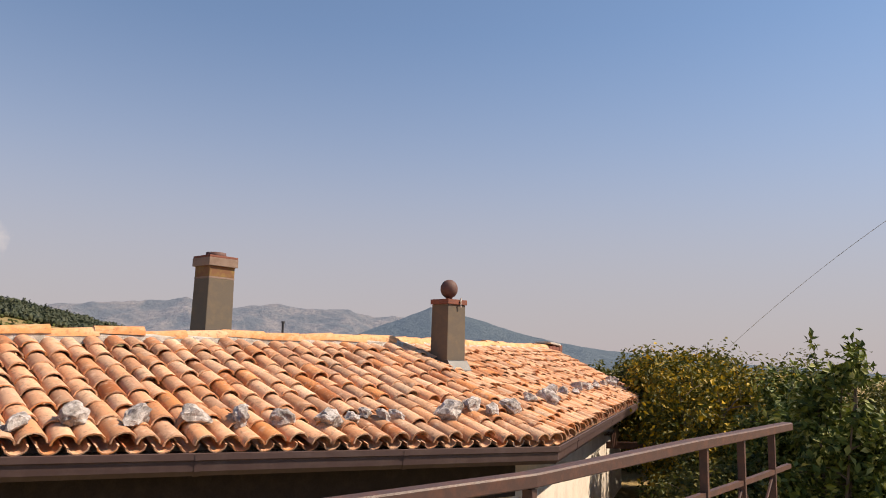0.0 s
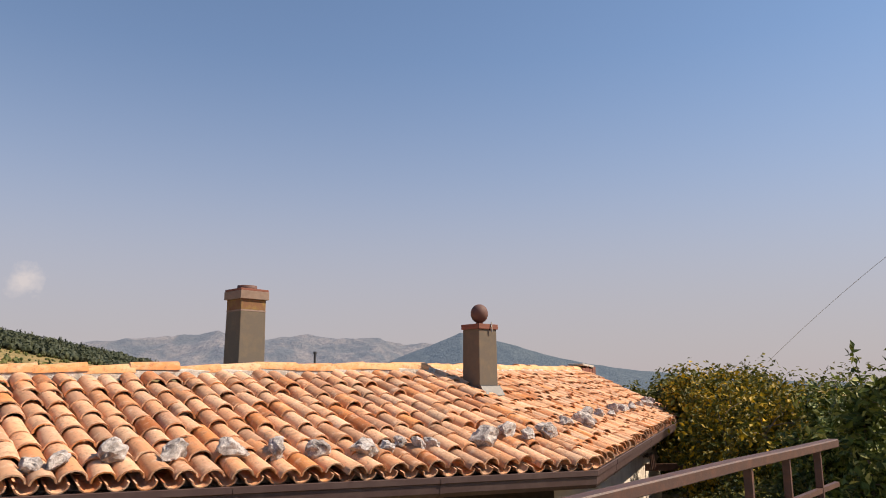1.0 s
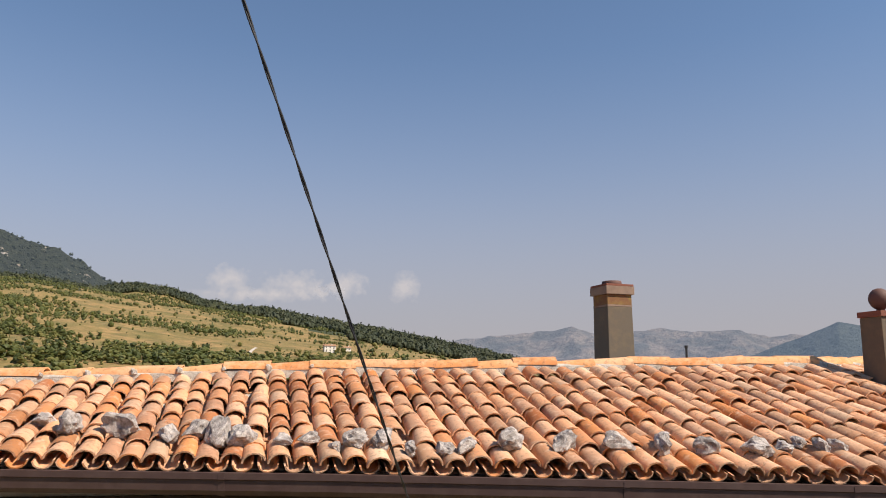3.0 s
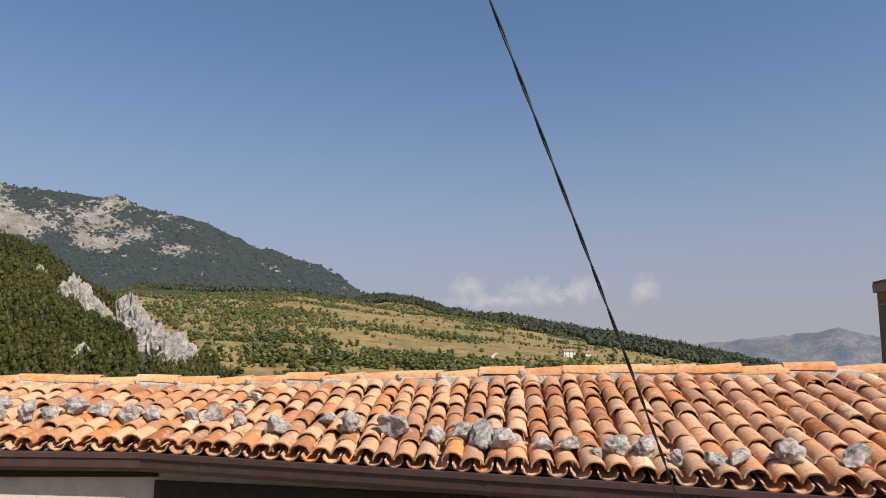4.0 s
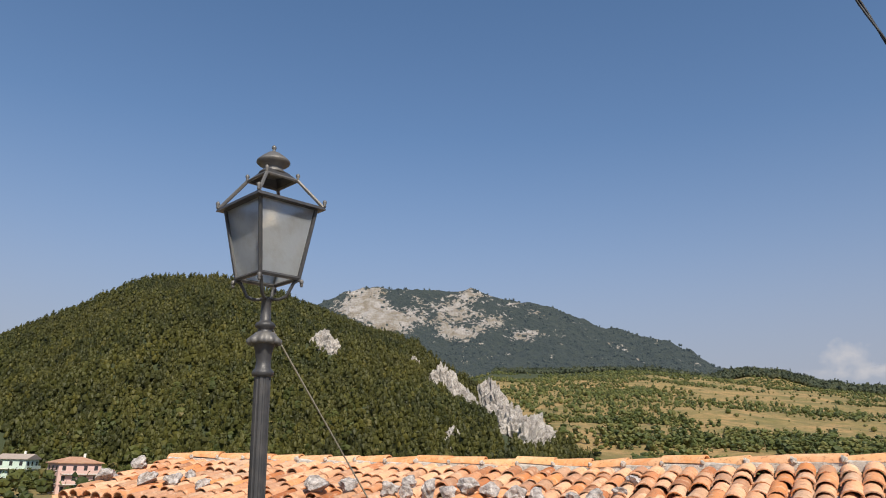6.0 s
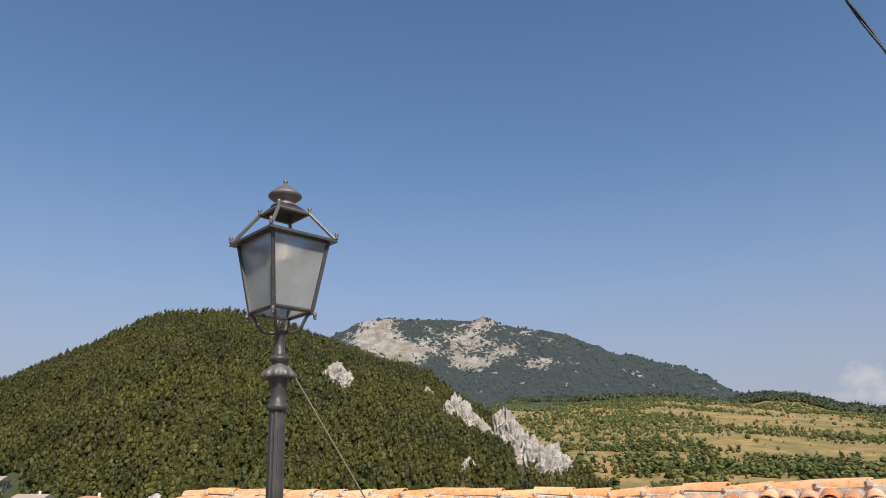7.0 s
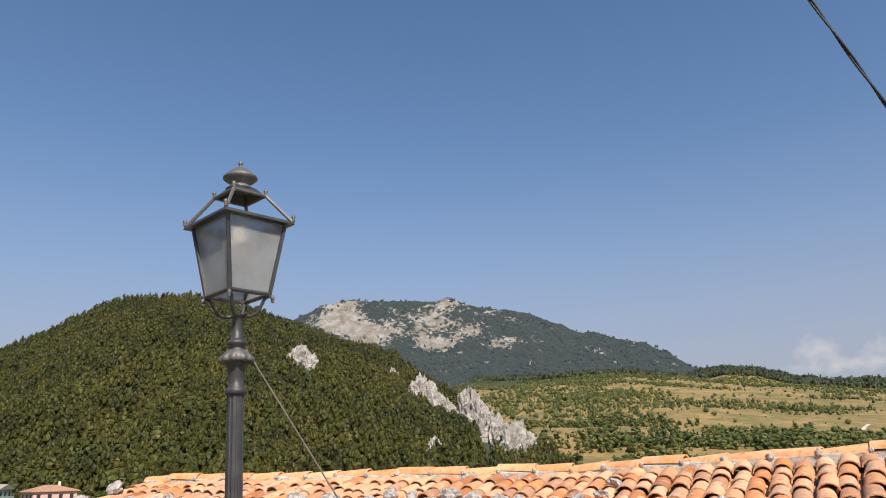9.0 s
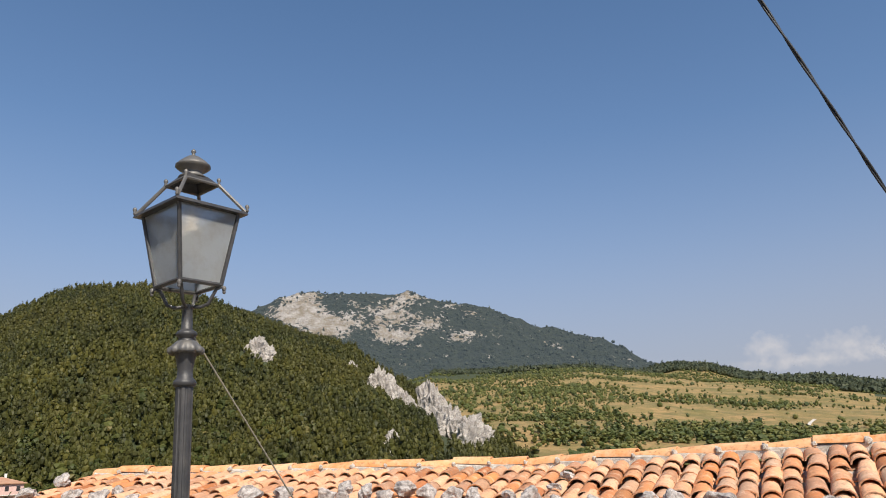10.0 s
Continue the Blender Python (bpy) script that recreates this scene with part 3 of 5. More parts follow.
# lumps of mortar pressed into the joints of the ridge
lump_meshes = []
for k in range(4):
    bm = bmesh.new()
    bmesh.ops.create_icosphere(bm, subdivisions=2, radius=1.0)
    for v in bm.verts:
        v.co *= 1 + 0.55 * noise.noise(v.co * 1.8 + Vector((k * 3.7, 0, 0)))
        v.co = Vector((v.co.x * 0.055, v.co.y * 0.035, v.co.z * 0.06))
    lump_meshes.append(part("mortar_lump", bm, mortar).data)
    bpy.data.objects.remove(bpy.data.objects["mortar_lump"])
for a, b in zip(R3[2:], R3[3:]):
    d = b - a
    n_caps = int(d.length / 0.47)
    side = d.normalized().cross(Vector((0, 0, 1))).normalized()
    side = side if side.y < 0 else -side
    for k in range(n_caps):
        t = new("mortar_lump", tile_rng.choice(lump_meshes))
        t.parent = roof
        t.matrix_basis = Matrix.Translation(a.lerp(b, (k + 0.03) / n_caps) + side * 0.122 + Vector((0, 0, 0.125))) @ Matrix.Rotation(math.atan2(d.y, d.x) + tile_rng.uniform(-0.3, 0.3), 4, "Z") @ Matrix.Scale(tile_rng.uniform(0.45, 0.7), 4)

# ---- stones laid along the eave ----
def boulder(seed, sub=3, cuts=11):
    """A broken limestone block, about one metre across."""
    r = random.Random(seed)
    bm = bmesh.new()
    bmesh.ops.create_icosphere(bm, subdivisions=sub, radius=0.5)
    planes = []
    for _ in range(cuts):
        d = Vector((r.gauss(0, 1), r.gauss(0, 1), r.gauss(0, 1))).normalized()
        planes.append((d, r.uniform(0.26, 0.42)))
    off = Vector((seed * 3.1, seed * 1.7, 0))
    for v in bm.verts:
        for d, h in planes:
            k = v.co.dot(d) - h
            if k > 0:
                v.co -= d * k
        v.co *= 1 + 0.30 * noise.noise(v.co * 4 + off) + 0.16 * noise.noise(v.co * 11 + off)
    return bm


STONES_NEAR = [(0.63, 0.29, 0.3), (3.63, 0.25, 0.33), (6.47, 0.24, 0.31), (8.52, 0.24, 0.3), (10.19, 0.2, 0.21), (11.05, 0.2, 0.18), (11.67, 0.2, 0.22), (12.0, 0.16, 0.2), (12.18, 0.2, 0.23), (12.6, 0.14, 0.29), (13.24, 0.13, 0.15), (13.43, 0.11, 0.17), (13.56, 0.15, 0.16), (13.79, 0.1, 0.17), (14.05, 0.09, 0.25), (14.5, 0.08, 0.23), (14.87, 0.1, 0.22), (15.27, 0.1, 0.24), (15.73, 0.08, 0.26), (16.22, 0.09, 0.24), (16.6, 0.06, 0.21), (16.8, 0.04, 0.15), (17.09, 0.04, 0.14), (17.3, 0.1, 0.23), (17.54, 0.08, 0.22), (17.72, 0.05, 0.15), (17.94, 0.1, 0.18), (18.14, 0.09, 0.19), (18.49, 0.1, 0.26)]
STONES_FAR = [(18.69, 0.13, 0.32), (18.89, 0.18, 0.21), (19.14, 0.14, 0.2), (19.55, 0.19, 0.32), (20.03, 0.19, 0.28), (20.31, 0.29, 0.2), (20.79, 0.16, 0.26), (21.27, 0.23, 0.18), (21.38, 0.65, 0.16), (21.44, 0.46, 0.14), (21.61, 0.27, 0.25), (21.89, 0.29, 0.19), (22.35, 0.29, 0.21), (22.59, 0.28, 0.24), (22.96, 0.35, 0.25), (23.25, 0.37, 0.29), (23.43, 0.29, 0.22), (23.67, 0.29, 0.28), (23.9, 0.23, 0.18), (24.08, 0.41, 0.25), (24.18, 0.28, 0.26), (24.81, 0.34, 0.25), (25.15, 0.24, 0.3), (26.91, 0.22, 0.24), (27.46, 0.25, 0.37), (27.49, 0.42, 0.17), (27.92, 0.25, 0.29), (28.8, 0.29, 0.29), (28.94, 0.65, 0.29)]
stone_meshes = []
for k in range(9):
    me = bpy.data.meshes.new("stone")
    bm = boulder(k + 1)
    bm.to_mesh(me)
    bm.free()
    me.materials.append(stone_mat)
    stone_meshes.append(me)
stone_rng = random.Random(11)
far_row = [(0.7 + 0.82 * k, 0.23 + 0.03 * math.sin(k * 2.1), 0.21 + 0.05 * math.sin(k * 1.3)) for k in range(13)]
for s, q, w in [t for t in STONES_NEAR if t[0] > 11.5] + STONES_FAR + far_row:
    turn, p, span = roof_frame(min(s, TOTAL - 0.05), max(q, 0.03))
    w = min(w, 0.30)
    size = Vector((w * stone_rng.uniform(1.1, 1.35), w * stone_rng.uniform(0.85, 1.15), w * stone_rng.uniform(0.75, 0.95)))
    ob = new("stone", stone_rng.choice(stone_meshes))
    lift = turn.to_3x3() @ Vector((0, 0, 0.105 + size.z * 0.33))
    ob.matrix_world = Matrix.Translation(p + lift) @ turn @ Matrix.Rotation(stone_rng.uniform(0, 6.28), 4, "Z") @ Matrix.Diagonal((*size, 1))
    big = "large " if w > 0.27 else "small " if w < 0.19 else ""
    tagged(ob, big + "rough grey limestone block resting on clay roof tiles", "stone", "stones weighting the eave")


# ---- chimneys ----
def chimney_square(name, at, turn, width, depth, height, slim=1.0):
    e = empty(name, Matrix.Translation(at) @ Matrix.Rotation(radians(-turn), 4, "Z") @ Matrix.Diagonal((slim, slim, 1, 1)))
    bm = bmesh.new()
    w, d = width / 2, depth / 2
    vs = box(bm, -w, w, -d, d, -0.5, height, 0.012)
    for v in vs:
        k = 1.0 + 0.07 * (1 - (v.co.z + 0.5) / (height + 0.5)) + 0.012 * noise.noise(v.co * 5)
        v.co.x *= k
        v.co.y *= k
    part("shaft", bm, cement, e, "grey-brown cement render")
    return e


CH_A = Vector((7.14, 7.99, 1.77))
ch = chimney_square("chimney", CH_A, 9, 0.44, 0.41, 0.79, 0.87)
tagged(ch, "tall square rendered chimney with a stepped brick head", "chimney")
bm = bmesh.new()
box(bm, -0.222, 0.222, -0.207, 0.207, 0.79, 0.815, 0.006)
part("string_course", bm, cap_grey, ch, "thin pale cement band")
bm = bmesh.new()
box(bm, -0.218, 0.218, -0.203, 0.203, 0.815, 0.955, 0.006)
part("neck", bm, lichen, ch, "bricks with yellow lichen")
bm = bmesh.new()
box(bm, -0.252, 0.252, -0.238, 0.238, 0.955, 1.065, 0.008)
part("collar", bm, cap_grey, ch, "pale cement slabs")
bm = bmesh.new()
box(bm, -0.246, 0.246, -0.232, 0.232, 1.065, 1.095, 0.008)
part("cap", bm, cap_red, ch, "flat red brick slab")
bm = bmesh.new()
lathe(bm, [(0.15, 1.09), (0.155, 1.10), (0.15, 1.15), (0.12, 1.15), (0.115, 1.10)], 22)
part("pot", bm, terra, ch, "low terracotta flue pot", True)

sB, qB = 10.97, 0.70
turnB, CH_B, _ = roof_frame(sB, qB)
ch = chimney_square("chimney", CH_B, 14, 0.37, 0.35, 0.93, 0.92)
tagged(ch, "short rendered chimney topped by a dark terracotta ball", "chimney")
bm = bmesh.new()
vs = box(bm, -0.21, 0.21, -0.22, -0.12, 0.02, 0.16, 0.01)
for v in vs:
    v.co.y -= 0.12 * max(0.0, (0.14 - v.co.z) / 0.14)
part("flashing", bm, iron_mat, ch, "dark sheet-metal flashing at the foot")
bm = bmesh.new()
box(bm, -0.205, 0.205, -0.195, 0.195, 0.93, 1.0, 0.008)
part("cap", bm, cap_red, ch, "flat red brick slab")
bm = bmesh.new()
prof = [(0.055, 1.0), (0.05, 1.03)] + [(max(0.02, 0.135 * math.sin(a)), 1.155 - 0.135 * math.cos(a)) for a in [0.42 + 0.27 * i for i in range(10)]]
lathe(bm, prof, 24)
part("ball", bm, terra, ch, "dark terracotta ball finial", True)
bm = bmesh.new()
rod(bm, [(0.06, -0.20, 1.02), (0.045, -0.212, 0.96), (0.055, -0.212, 0.89)], 0.012, 6)
part("tie", bm, mortar, ch, "smear of pale mortar")

# vent rod behind the ridge and the brick stub at the far end
bm = bmesh.new()
rod(bm, [(8.01, 7.53, 1.0), (8.01, 7.53, 2.02)], 0.016, 8)
rod(bm, [(8.01, 7.53, 2.02), (8.01, 7.53, 2.05)], 0.024, 8)
tagged(part("vent_pipe", bm, iron_mat), "thin dark iron vent pipe behind the roof ridge", "pipe")
stub = empty("chimney_stub", Matrix.Translation((20.3, 8.8, 1.85)))
tagged(stub, "low crumbling brick stub at the end of the ridge", "chimney")
for i in range(4):
    bm = bmesh.new()
    box(bm, -0.45 + 0.24 * i, -0.23 + 0.24 * i, -0.2, 0.2, 0, 0.16 + 0.05 * (i % 2), 0.015)
    part("brick", bm, cap_red, stub)
bm = bmesh.new()
box(bm, -0.5, 0.25, -0.24, 0.24, 0.2, 0.26, 0.02, Matrix.Rotation(radians(4), 4, "Y"))
part("slab", bm, mortar, stub)


# ---- street lamp ----
def pane_material():
    n = Nodes("frosted_glass")
    p = n.coords(True)
    c = n.mix(n.ramp(n.noise(p, 18, 6, 0.7), [(0.45, 0.0), (0.7, 0.5)]), (0.46, 0.485, 0.515), (0.29, 0.27, 0.24))
    n.b.inputs["Transmission Weight"].default_value = 0.75
    n.b.inputs["IOR"].default_value = 1.2
    n.bump(n.noise(p, 90, 3), 0.3, 0.002)
    return n.out(c, 0.55)


pane_mat = pane_material()
bulb_mat = paint_material("cream_bulb", (0.80, 0.66, 0.50), (0.6, 0.48, 0.36), 0.4, 20)
SQ = radians(16.0)
# the post leans a little
lean = Vector((0, 0, 1)).rotation_difference(Vector((-0.030, -0.0155, 1))).to_matrix().to_4x4()
lamp = empty("street_lamp", Matrix.Translation((-1.437, 3.073, -2.7)) @ lean)
tagged(lamp, "grey cast-iron street lamp with a four-sided frosted lantern", "street lamp")
LM = Matrix.Translation((0, 0, 2.712))


def lz(bm):
    bmesh.ops.transform(bm, verts=bm.verts, matrix=LM)
    return bm


bm = bmesh.new()
lathe(bm, [(0.0335, -2.7), (0.0320, 1.90)], 64, flute=lambda a, k: 1 - 0.10 * (math.cos(a * 8) > 0.2))
part("pole", lz(bm), iron_mat, lamp, "fluted iron pole")
bm = bmesh.new()
lathe(bm, [(0.038, 1.33), (0.042, 1.335), (0.042, 1.375), (0.038, 1.38)], 24)
part("band", lz(bm), zinc, lamp, smooth=True)
bm = bmesh.new()
lathe(bm, [(0.03, 1.888), (0.040, 1.892), (0.043, 1.904), (0.040, 1.912), (0.030, 1.922), (0.028, 1.95), (0.034, 1.99), (0.043, 2.018), (0.045, 2.03)], 28)
part("vase", lz(bm), iron_mat, lamp, smooth=True)
bm = bmesh.new()
lathe(bm, [(0.045, 2.026), (0.058, 2.012), (0.064, 2.022), (0.063, 2.034), (0.046, 2.052), (0.036, 2.062)], 72, flute=lambda a, k: 1 + (0.09 * math.cos(a * 10) if k in (1, 2, 3) else 0))
part("leaf_ring", lz(bm), zinc, lamp, "scalloped ring", True)
bm = bmesh.new()
lathe(bm, [(0.034, 2.058), (0.028, 2.066), (0.028, 2.076), (0.038, 2.082), (0.040, 2.092), (0.034, 2.100), (0.026, 2.104), (0.021, 2.110), (0.019, 2.185), (0.024, 2.192), (0.024, 2.202)], 24)
part("stem", lz(bm), iron_mat, lamp, smooth=True)

BS, TS, RS, US = 0.125, 0.185, 0.226, 0.105   # half diagonals of the lantern, bottom to top
ZB, ZT, ZU = 2.278, 2.566, 2.696


def corner(d, i, z):
    a = SQ + i * math.pi / 2
    return Vector((d * math.cos(a), d * math.sin(a), z))


for i in range(4):
    bm = bmesh.new()
    a = SQ + i * math.pi / 2
    q = lambda d, z: Vector((d * math.cos(a), d * math.sin(a), z))
    rod(bm, [q(0.012, 2.196), q(0.05, 2.194), q(0.078, 2.206), q(0.092, 2.234), q(0.106, 2.262), q(BS + 0.004, 2.272), q(BS + 0.012, 2.254)], 0.0070, 8)
    part("bracket", lz(bm), iron_mat, lamp, "curved iron bracket", True)
    bm = bmesh.new()
    rod(bm, [corner(BS, i, ZB), corner(TS, i, ZT)], 0.0085, 6)
    part("corner_bar", lz(bm), iron_mat, lamp)
    bm = bmesh.new()
    rod(bm, [corner(RS - 0.012, i, ZT + 0.012), corner(US, i, ZU)], 0.0075, 6)
    part("roof_bar", lz(bm), zinc, lamp)
    bm = bmesh.new()
    rod(bm, [corner(US, i, ZU), corner(US, i + 1, ZU)], 0.006, 6)
    part("roof_ring", lz(bm), zinc, lamp)
    bm = bmesh.new()
    rod(bm, [corner(BS, i, ZB), corner(BS, i + 1, ZB)], 0.009, 6)
    part("sill_bar", lz(bm), iron_mat, lamp)
    for d, z in ((RS - 0.006, ZT + 0.012), (US, ZU), (BS + 0.012, ZB - 0.035)):
        bm = bmesh.new()
        c = corner(d, i, z)
        lathe(bm, [(0.004, 0), (0.007, 0.006), (0.005, 0.012), (0.009, 0.02), (0.007, 0.028), (0.002, 0.032)], 10, Matrix.Translation(c))
        part("knob", lz(bm), zinc, lamp, smooth=True)
    # frosted side pane
    bm = bmesh.new()
    pts = [corner(BS - 0.004, i, ZB), corner(BS - 0.004, i + 1, ZB), corner(TS - 0.004, i + 1, ZT), corner(TS - 0.004, i, ZT)]
    inn = [p - Vector((p.x, p.y, 0)).normalized() * 0.005 for p in pts]
    va, vb = [bm.verts.new(p) for p in pts], [bm.verts.new(p) for p in inn]
    bm.faces.new(va)
    bm.faces.new(vb[::-1])
    for k in range(4):
        bm.faces.new((va[k], vb[k], vb[(k + 1) % 4], va[(k + 1) % 4]))
    bmesh.ops.recalc_face_normals(bm, faces=bm.faces)
    pane = part("pane", lz(bm), pane_mat, lamp, "frosted grey glass pane")
    pane.visible_shadow = False
    # dark roof plate leaning in to the hat
    bm = bmesh.new()
    pts = [corner(US - 0.004, i, ZU + 0.002), corner(US - 0.004, i + 1, ZU + 0.002), corner(0.06, i + 1, ZU + 0.034), corner(0.06, i, ZU + 0.034)]
    va, vb = [bm.verts.new(p) for p in pts], [bm.verts.new(p + Vector((0, 0, 0.004))) for p in pts]
    bm.faces.new(va)
    bm.faces.new(vb[::-1])
    for k in range(4):
        bm.faces.new((va[k], vb[k], vb[(k + 1) % 4], va[(k + 1) % 4]))
    bmesh.ops.recalc_face_normals(bm, faces=bm.faces)
    part("roof_plate", lz(bm), iron_mat, lamp)
bm = bmesh.new()
lo = [bm.verts.new(corner(RS, i, ZT)) for i in range(4)]
hi = [bm.verts.new(corner(RS - 0.004, i, ZT + 0.012)) for i in range(4)]
li = [bm.verts.new(corner(TS - 0.03, i, ZT)) for i in range(4)]
ui = [bm.verts.new(corner(TS - 0.03, i, ZT + 0.012)) for i in range(4)]
for k in range(4):
    j = (k + 1) % 4
    bm.faces.new((lo[k], lo[j], hi[j], hi[k]))
    bm.faces.new((lo[k], li[k], li[j], lo[j]))
    bm.faces.new((hi[k], hi[j], ui[j], ui[k]))
    bm.faces.new((li[k], ui[k], ui[j], li[j]))
bmesh.ops.recalc_face_normals(bm, faces=bm.faces)
part("eaves_plate", lz(bm), iron_mat, lamp, "dark flat eaves plate")
bm = bmesh.new()
lathe(bm, [(0.05, 2.724), (0.058, 2.730), (0.042, 2.744), (0.037, 2.756), (0.060, 2.768), (0.070, 2.777), (0.069, 2.784), (0.050, 2.802), (0.027, 2.820), (0.009, 2.828), (0.006, 2.838), (0.010, 2.844), (0.009, 2.852), (0.002, 2.858)], 28)
part("hat", lz(bm), zinc, lamp, "turned zinc vent hat", True)
bm = bmesh.new()
lathe(bm, [(0.02, 2.56), (0.022, 2.53), (0.045, 2.49), (0.05, 2.46), (0.04, 2.425), (0.012, 2.41)][::-1], 18)
part("bulb", lz(bm), bulb_mat, lamp, "cream glass bulb", True)
bm = bmesh.new()
lathe(bm, [(0.02, 2.56), (0.02, 2.60)], 12)
part("lamp_holder", lz(bm), zinc, lamp)


# ---- cables ----
def strand(points, radius, turns, phase, wide, n=160):
    """A strand of a twisted pair along a sagging line through three points."""
    a, b, c = [Vector(p) for p in points]
    out = []
    for i in range(n + 1):
        u = i / n
        p = a * ((1 - u) * (1 - 2 * u)) + b * (4 * u * (1 - u)) + c * (u * (2 * u - 1))
        d = (c - a).normalized()
        s = d.cross(Vector((0, 0, 1))).normalized()
        t = s.cross(d)
        ang = turns * u * 2 * math.pi + phase
        out.append(p + (s * math.cos(ang) + t * math.sin(ang)) * wide)
    bm = bmesh.new()
    rod(bm, out, radius, 6)
    return bm


CABLE = [(-0.65, 4.0, 7.93), (1.39, 4.0, 2.66), (3.1, 5.91, 0.38)]
cab = empty("power_cable", Matrix.Translation((0, 0, 0)))
tagged(cab, "black twisted-pair service cable sagging down to the eave", "cable")
for ph in (0.0, math.pi):
    part("strand", strand(CABLE, 0.0054, 15, ph, 0.0052), cable_mat, cab, smooth=True)


def wire(name, pts, radius, material, label):
    a, b, c = pts
    return tagged(part(name, strand((a, b, c), radius, 0, 0, 0.0, 40), material), label, "cable")


wire("stay_wire", ((-1.56, 3.0, 2.10), (-1.035, 5.67, -0.265), (-0.50, 8.35, -2.66)), 0.0036, wire_mat, "thin pale wire from the lamp post to the wall foot")
wire("overhead_wire", (polar(100, 22, 7.6), polar(89, 27, 6.1), polar(79.5, 38, 2.5)), 0.007, wire_mat, "thin overhead wire running to the trees")


# ---- terrace, railing, the low wall of the street and an unseen sky blocker ----
bm = bmesh.new()
pts = [(0.1, 3.2), (2.5, 2.08), (3.46, 1.70), (5.11, 1.38), (7.3, 1.08), (7.3, -6.5), (-7, -6.5), (-7, -1.0), (-1.0, 2.2)]
lo, hi = [bm.verts.new((x, y, -3.0)) for x, y in pts], [bm.verts.new((x, y, 0.0)) for x, y in pts]
bm.faces.new(hi[::-1])
bm.faces.new(lo)
for k in range(len(pts)):
    j = (k + 1) % len(pts)
    bm.faces.new((lo[k], lo[j], hi[j], hi[k]))
bmesh.ops.recalc_face_normals(bm, faces=bm.faces)
tagged(part("pavement", bm, paving), "worn stone-paved raised terrace", "pavement", kind="structure")
# tall wall out of view, added to keep sky light off the house
bm = bmesh.new()
box(bm, -9, -1.5, -7.2, -6.6, -3, 6.5)
tagged(part("wall_south", bm, plaster), "unseen plain plaster wall added behind the terrace against sky light", "wall", kind="structure")

rail = empty("railing", Matrix.Translation((3.8, 1.75, 0)))
tagged(rail, "rust-brown painted iron railing with crossed braces", "railing")
RI = Matrix.Translation((-3.8, -1.75, 0))
RAIL = [Vector(p) for p in ((0.3, 3.05, -0.105), (2.5, 2.02, -0.052), (3.46, 1.65, -0.028), (4.3, 1.47, -0.004), (5.11, 1.33, 0.01), (6.2, 1.17, 0.01), (7.2, 1.04, 0.01))]
lift = lambda h: [p + Vector((0, 0, h)) for p in RAIL]


def rail_part(name, bm, label=""):
    bmesh.ops.transform(bm, verts=bm.verts, matrix=RI)
    return part(name, bm, rail_mat, rail, label)


bm = bmesh.new()
sweep(bm, lift(1.075), [(-0.042, 0.006), (-0.036, 0.0), (0.036, 0.0), (0.042, 0.006), (0.042, 0.054), (0.035, 0.062), (-0.035, 0.062), (-0.042, 0.054)])
rail_part("handrail", bm, "thick flat handrail, paint worn on top")
bm = bmesh.new()
sweep(bm, lift(0.77), [(-0.018, 0.0), (0.018, 0.0), (0.018, 0.035), (-0.018, 0.035)])
rail_part("middle_rail", bm)
bm = bmesh.new()
sweep(bm, lift(0.12), [(-0.018, 0.0), (0.018, 0.0), (0.018, 0.035), (-0.018, 0.035)])
rail_part("bottom_rail", bm)
posts = [Vector(p) for p in ((1.6, 2.44, 0), (3.46, 1.65, 0), (5.3, 1.302, 0), (6.0, 1.20, 0), (6.75, 1.105, 0))]
for p in posts:
    bm = bmesh.new()
    box(bm, p.x - 0.025, p.x + 0.025, p.y - 0.025, p.y + 0.025, 0.0, 1.084 - 0.045 * (p.x < 4), 0.003)
    rail_part("post", bm)
for a, b in zip(posts, posts[1:]):
    for z0, z1 in ((0.14, 0.77), (0.77, 0.14)):
        bm = bmesh.new()
        rod(bm, [a + Vector((0, 0, z0)), b + Vector((0, 0, z1))], 0.010, 6)
        rail_part("brace", bm)

# iron beam and hooks on the wall under the far eave
bm = bmesh.new()
sweep(bm, [(16.3, 5.75, -0.25), (17.5, 4.0, -0.25)], [(-0.05, 0.0), (0.05, 0.0), (0.05, 0.14), (-0.05, 0.14)])
tagged(part("iron_beam", bm, rail_mat), "rusty iron beam let into the house wall", "beam")

# porcelain insulator under the eave, and the hooks on the end wall
ins = along(E3, 24.0) + Vector((0.0, 0.10, -0.33))
bm = bmesh.new()
lathe(bm, [(0.012, 0.0), (0.03, 0.01), (0.034, 0.03), (0.02, 0.04), (0.03, 0.055), (0.02, 0.075), (0.008, 0.13)], 14, Matrix.Translation(ins))
tagged(part("insulator", bm, paint_material("white_porcelain", (0.75, 0.73, 0.70), (0.55, 0.52, 0.48), 0.3, 20), smooth=True), "small white porcelain insulator under the eave", "insulator")
hook = empty("wall_bracket", Matrix.Translation((15.6, 5.50, 0.1)))
tagged(hook, "rusty iron bracket with hooks on the end wall", "bracket")
for k in range(3):
    bm = bmesh.new()
    rod(bm, [(0.28 * k, 0.03 + 0.06 * k, 0.0), (0.28 * k, -0.12 + 0.06 * k, 0.02), (0.28 * k, -0.14 + 0.06 * k, -0.25)], 0.022, 6)
    part("hook", bm, rail_mat, hook)
bm = bmesh.new()
rod(bm, [(-0.1, -0.09, 0.02), (0.75, 0.09, 0.02)], 0.02, 6)
part("bar", bm, rail_mat, hook)

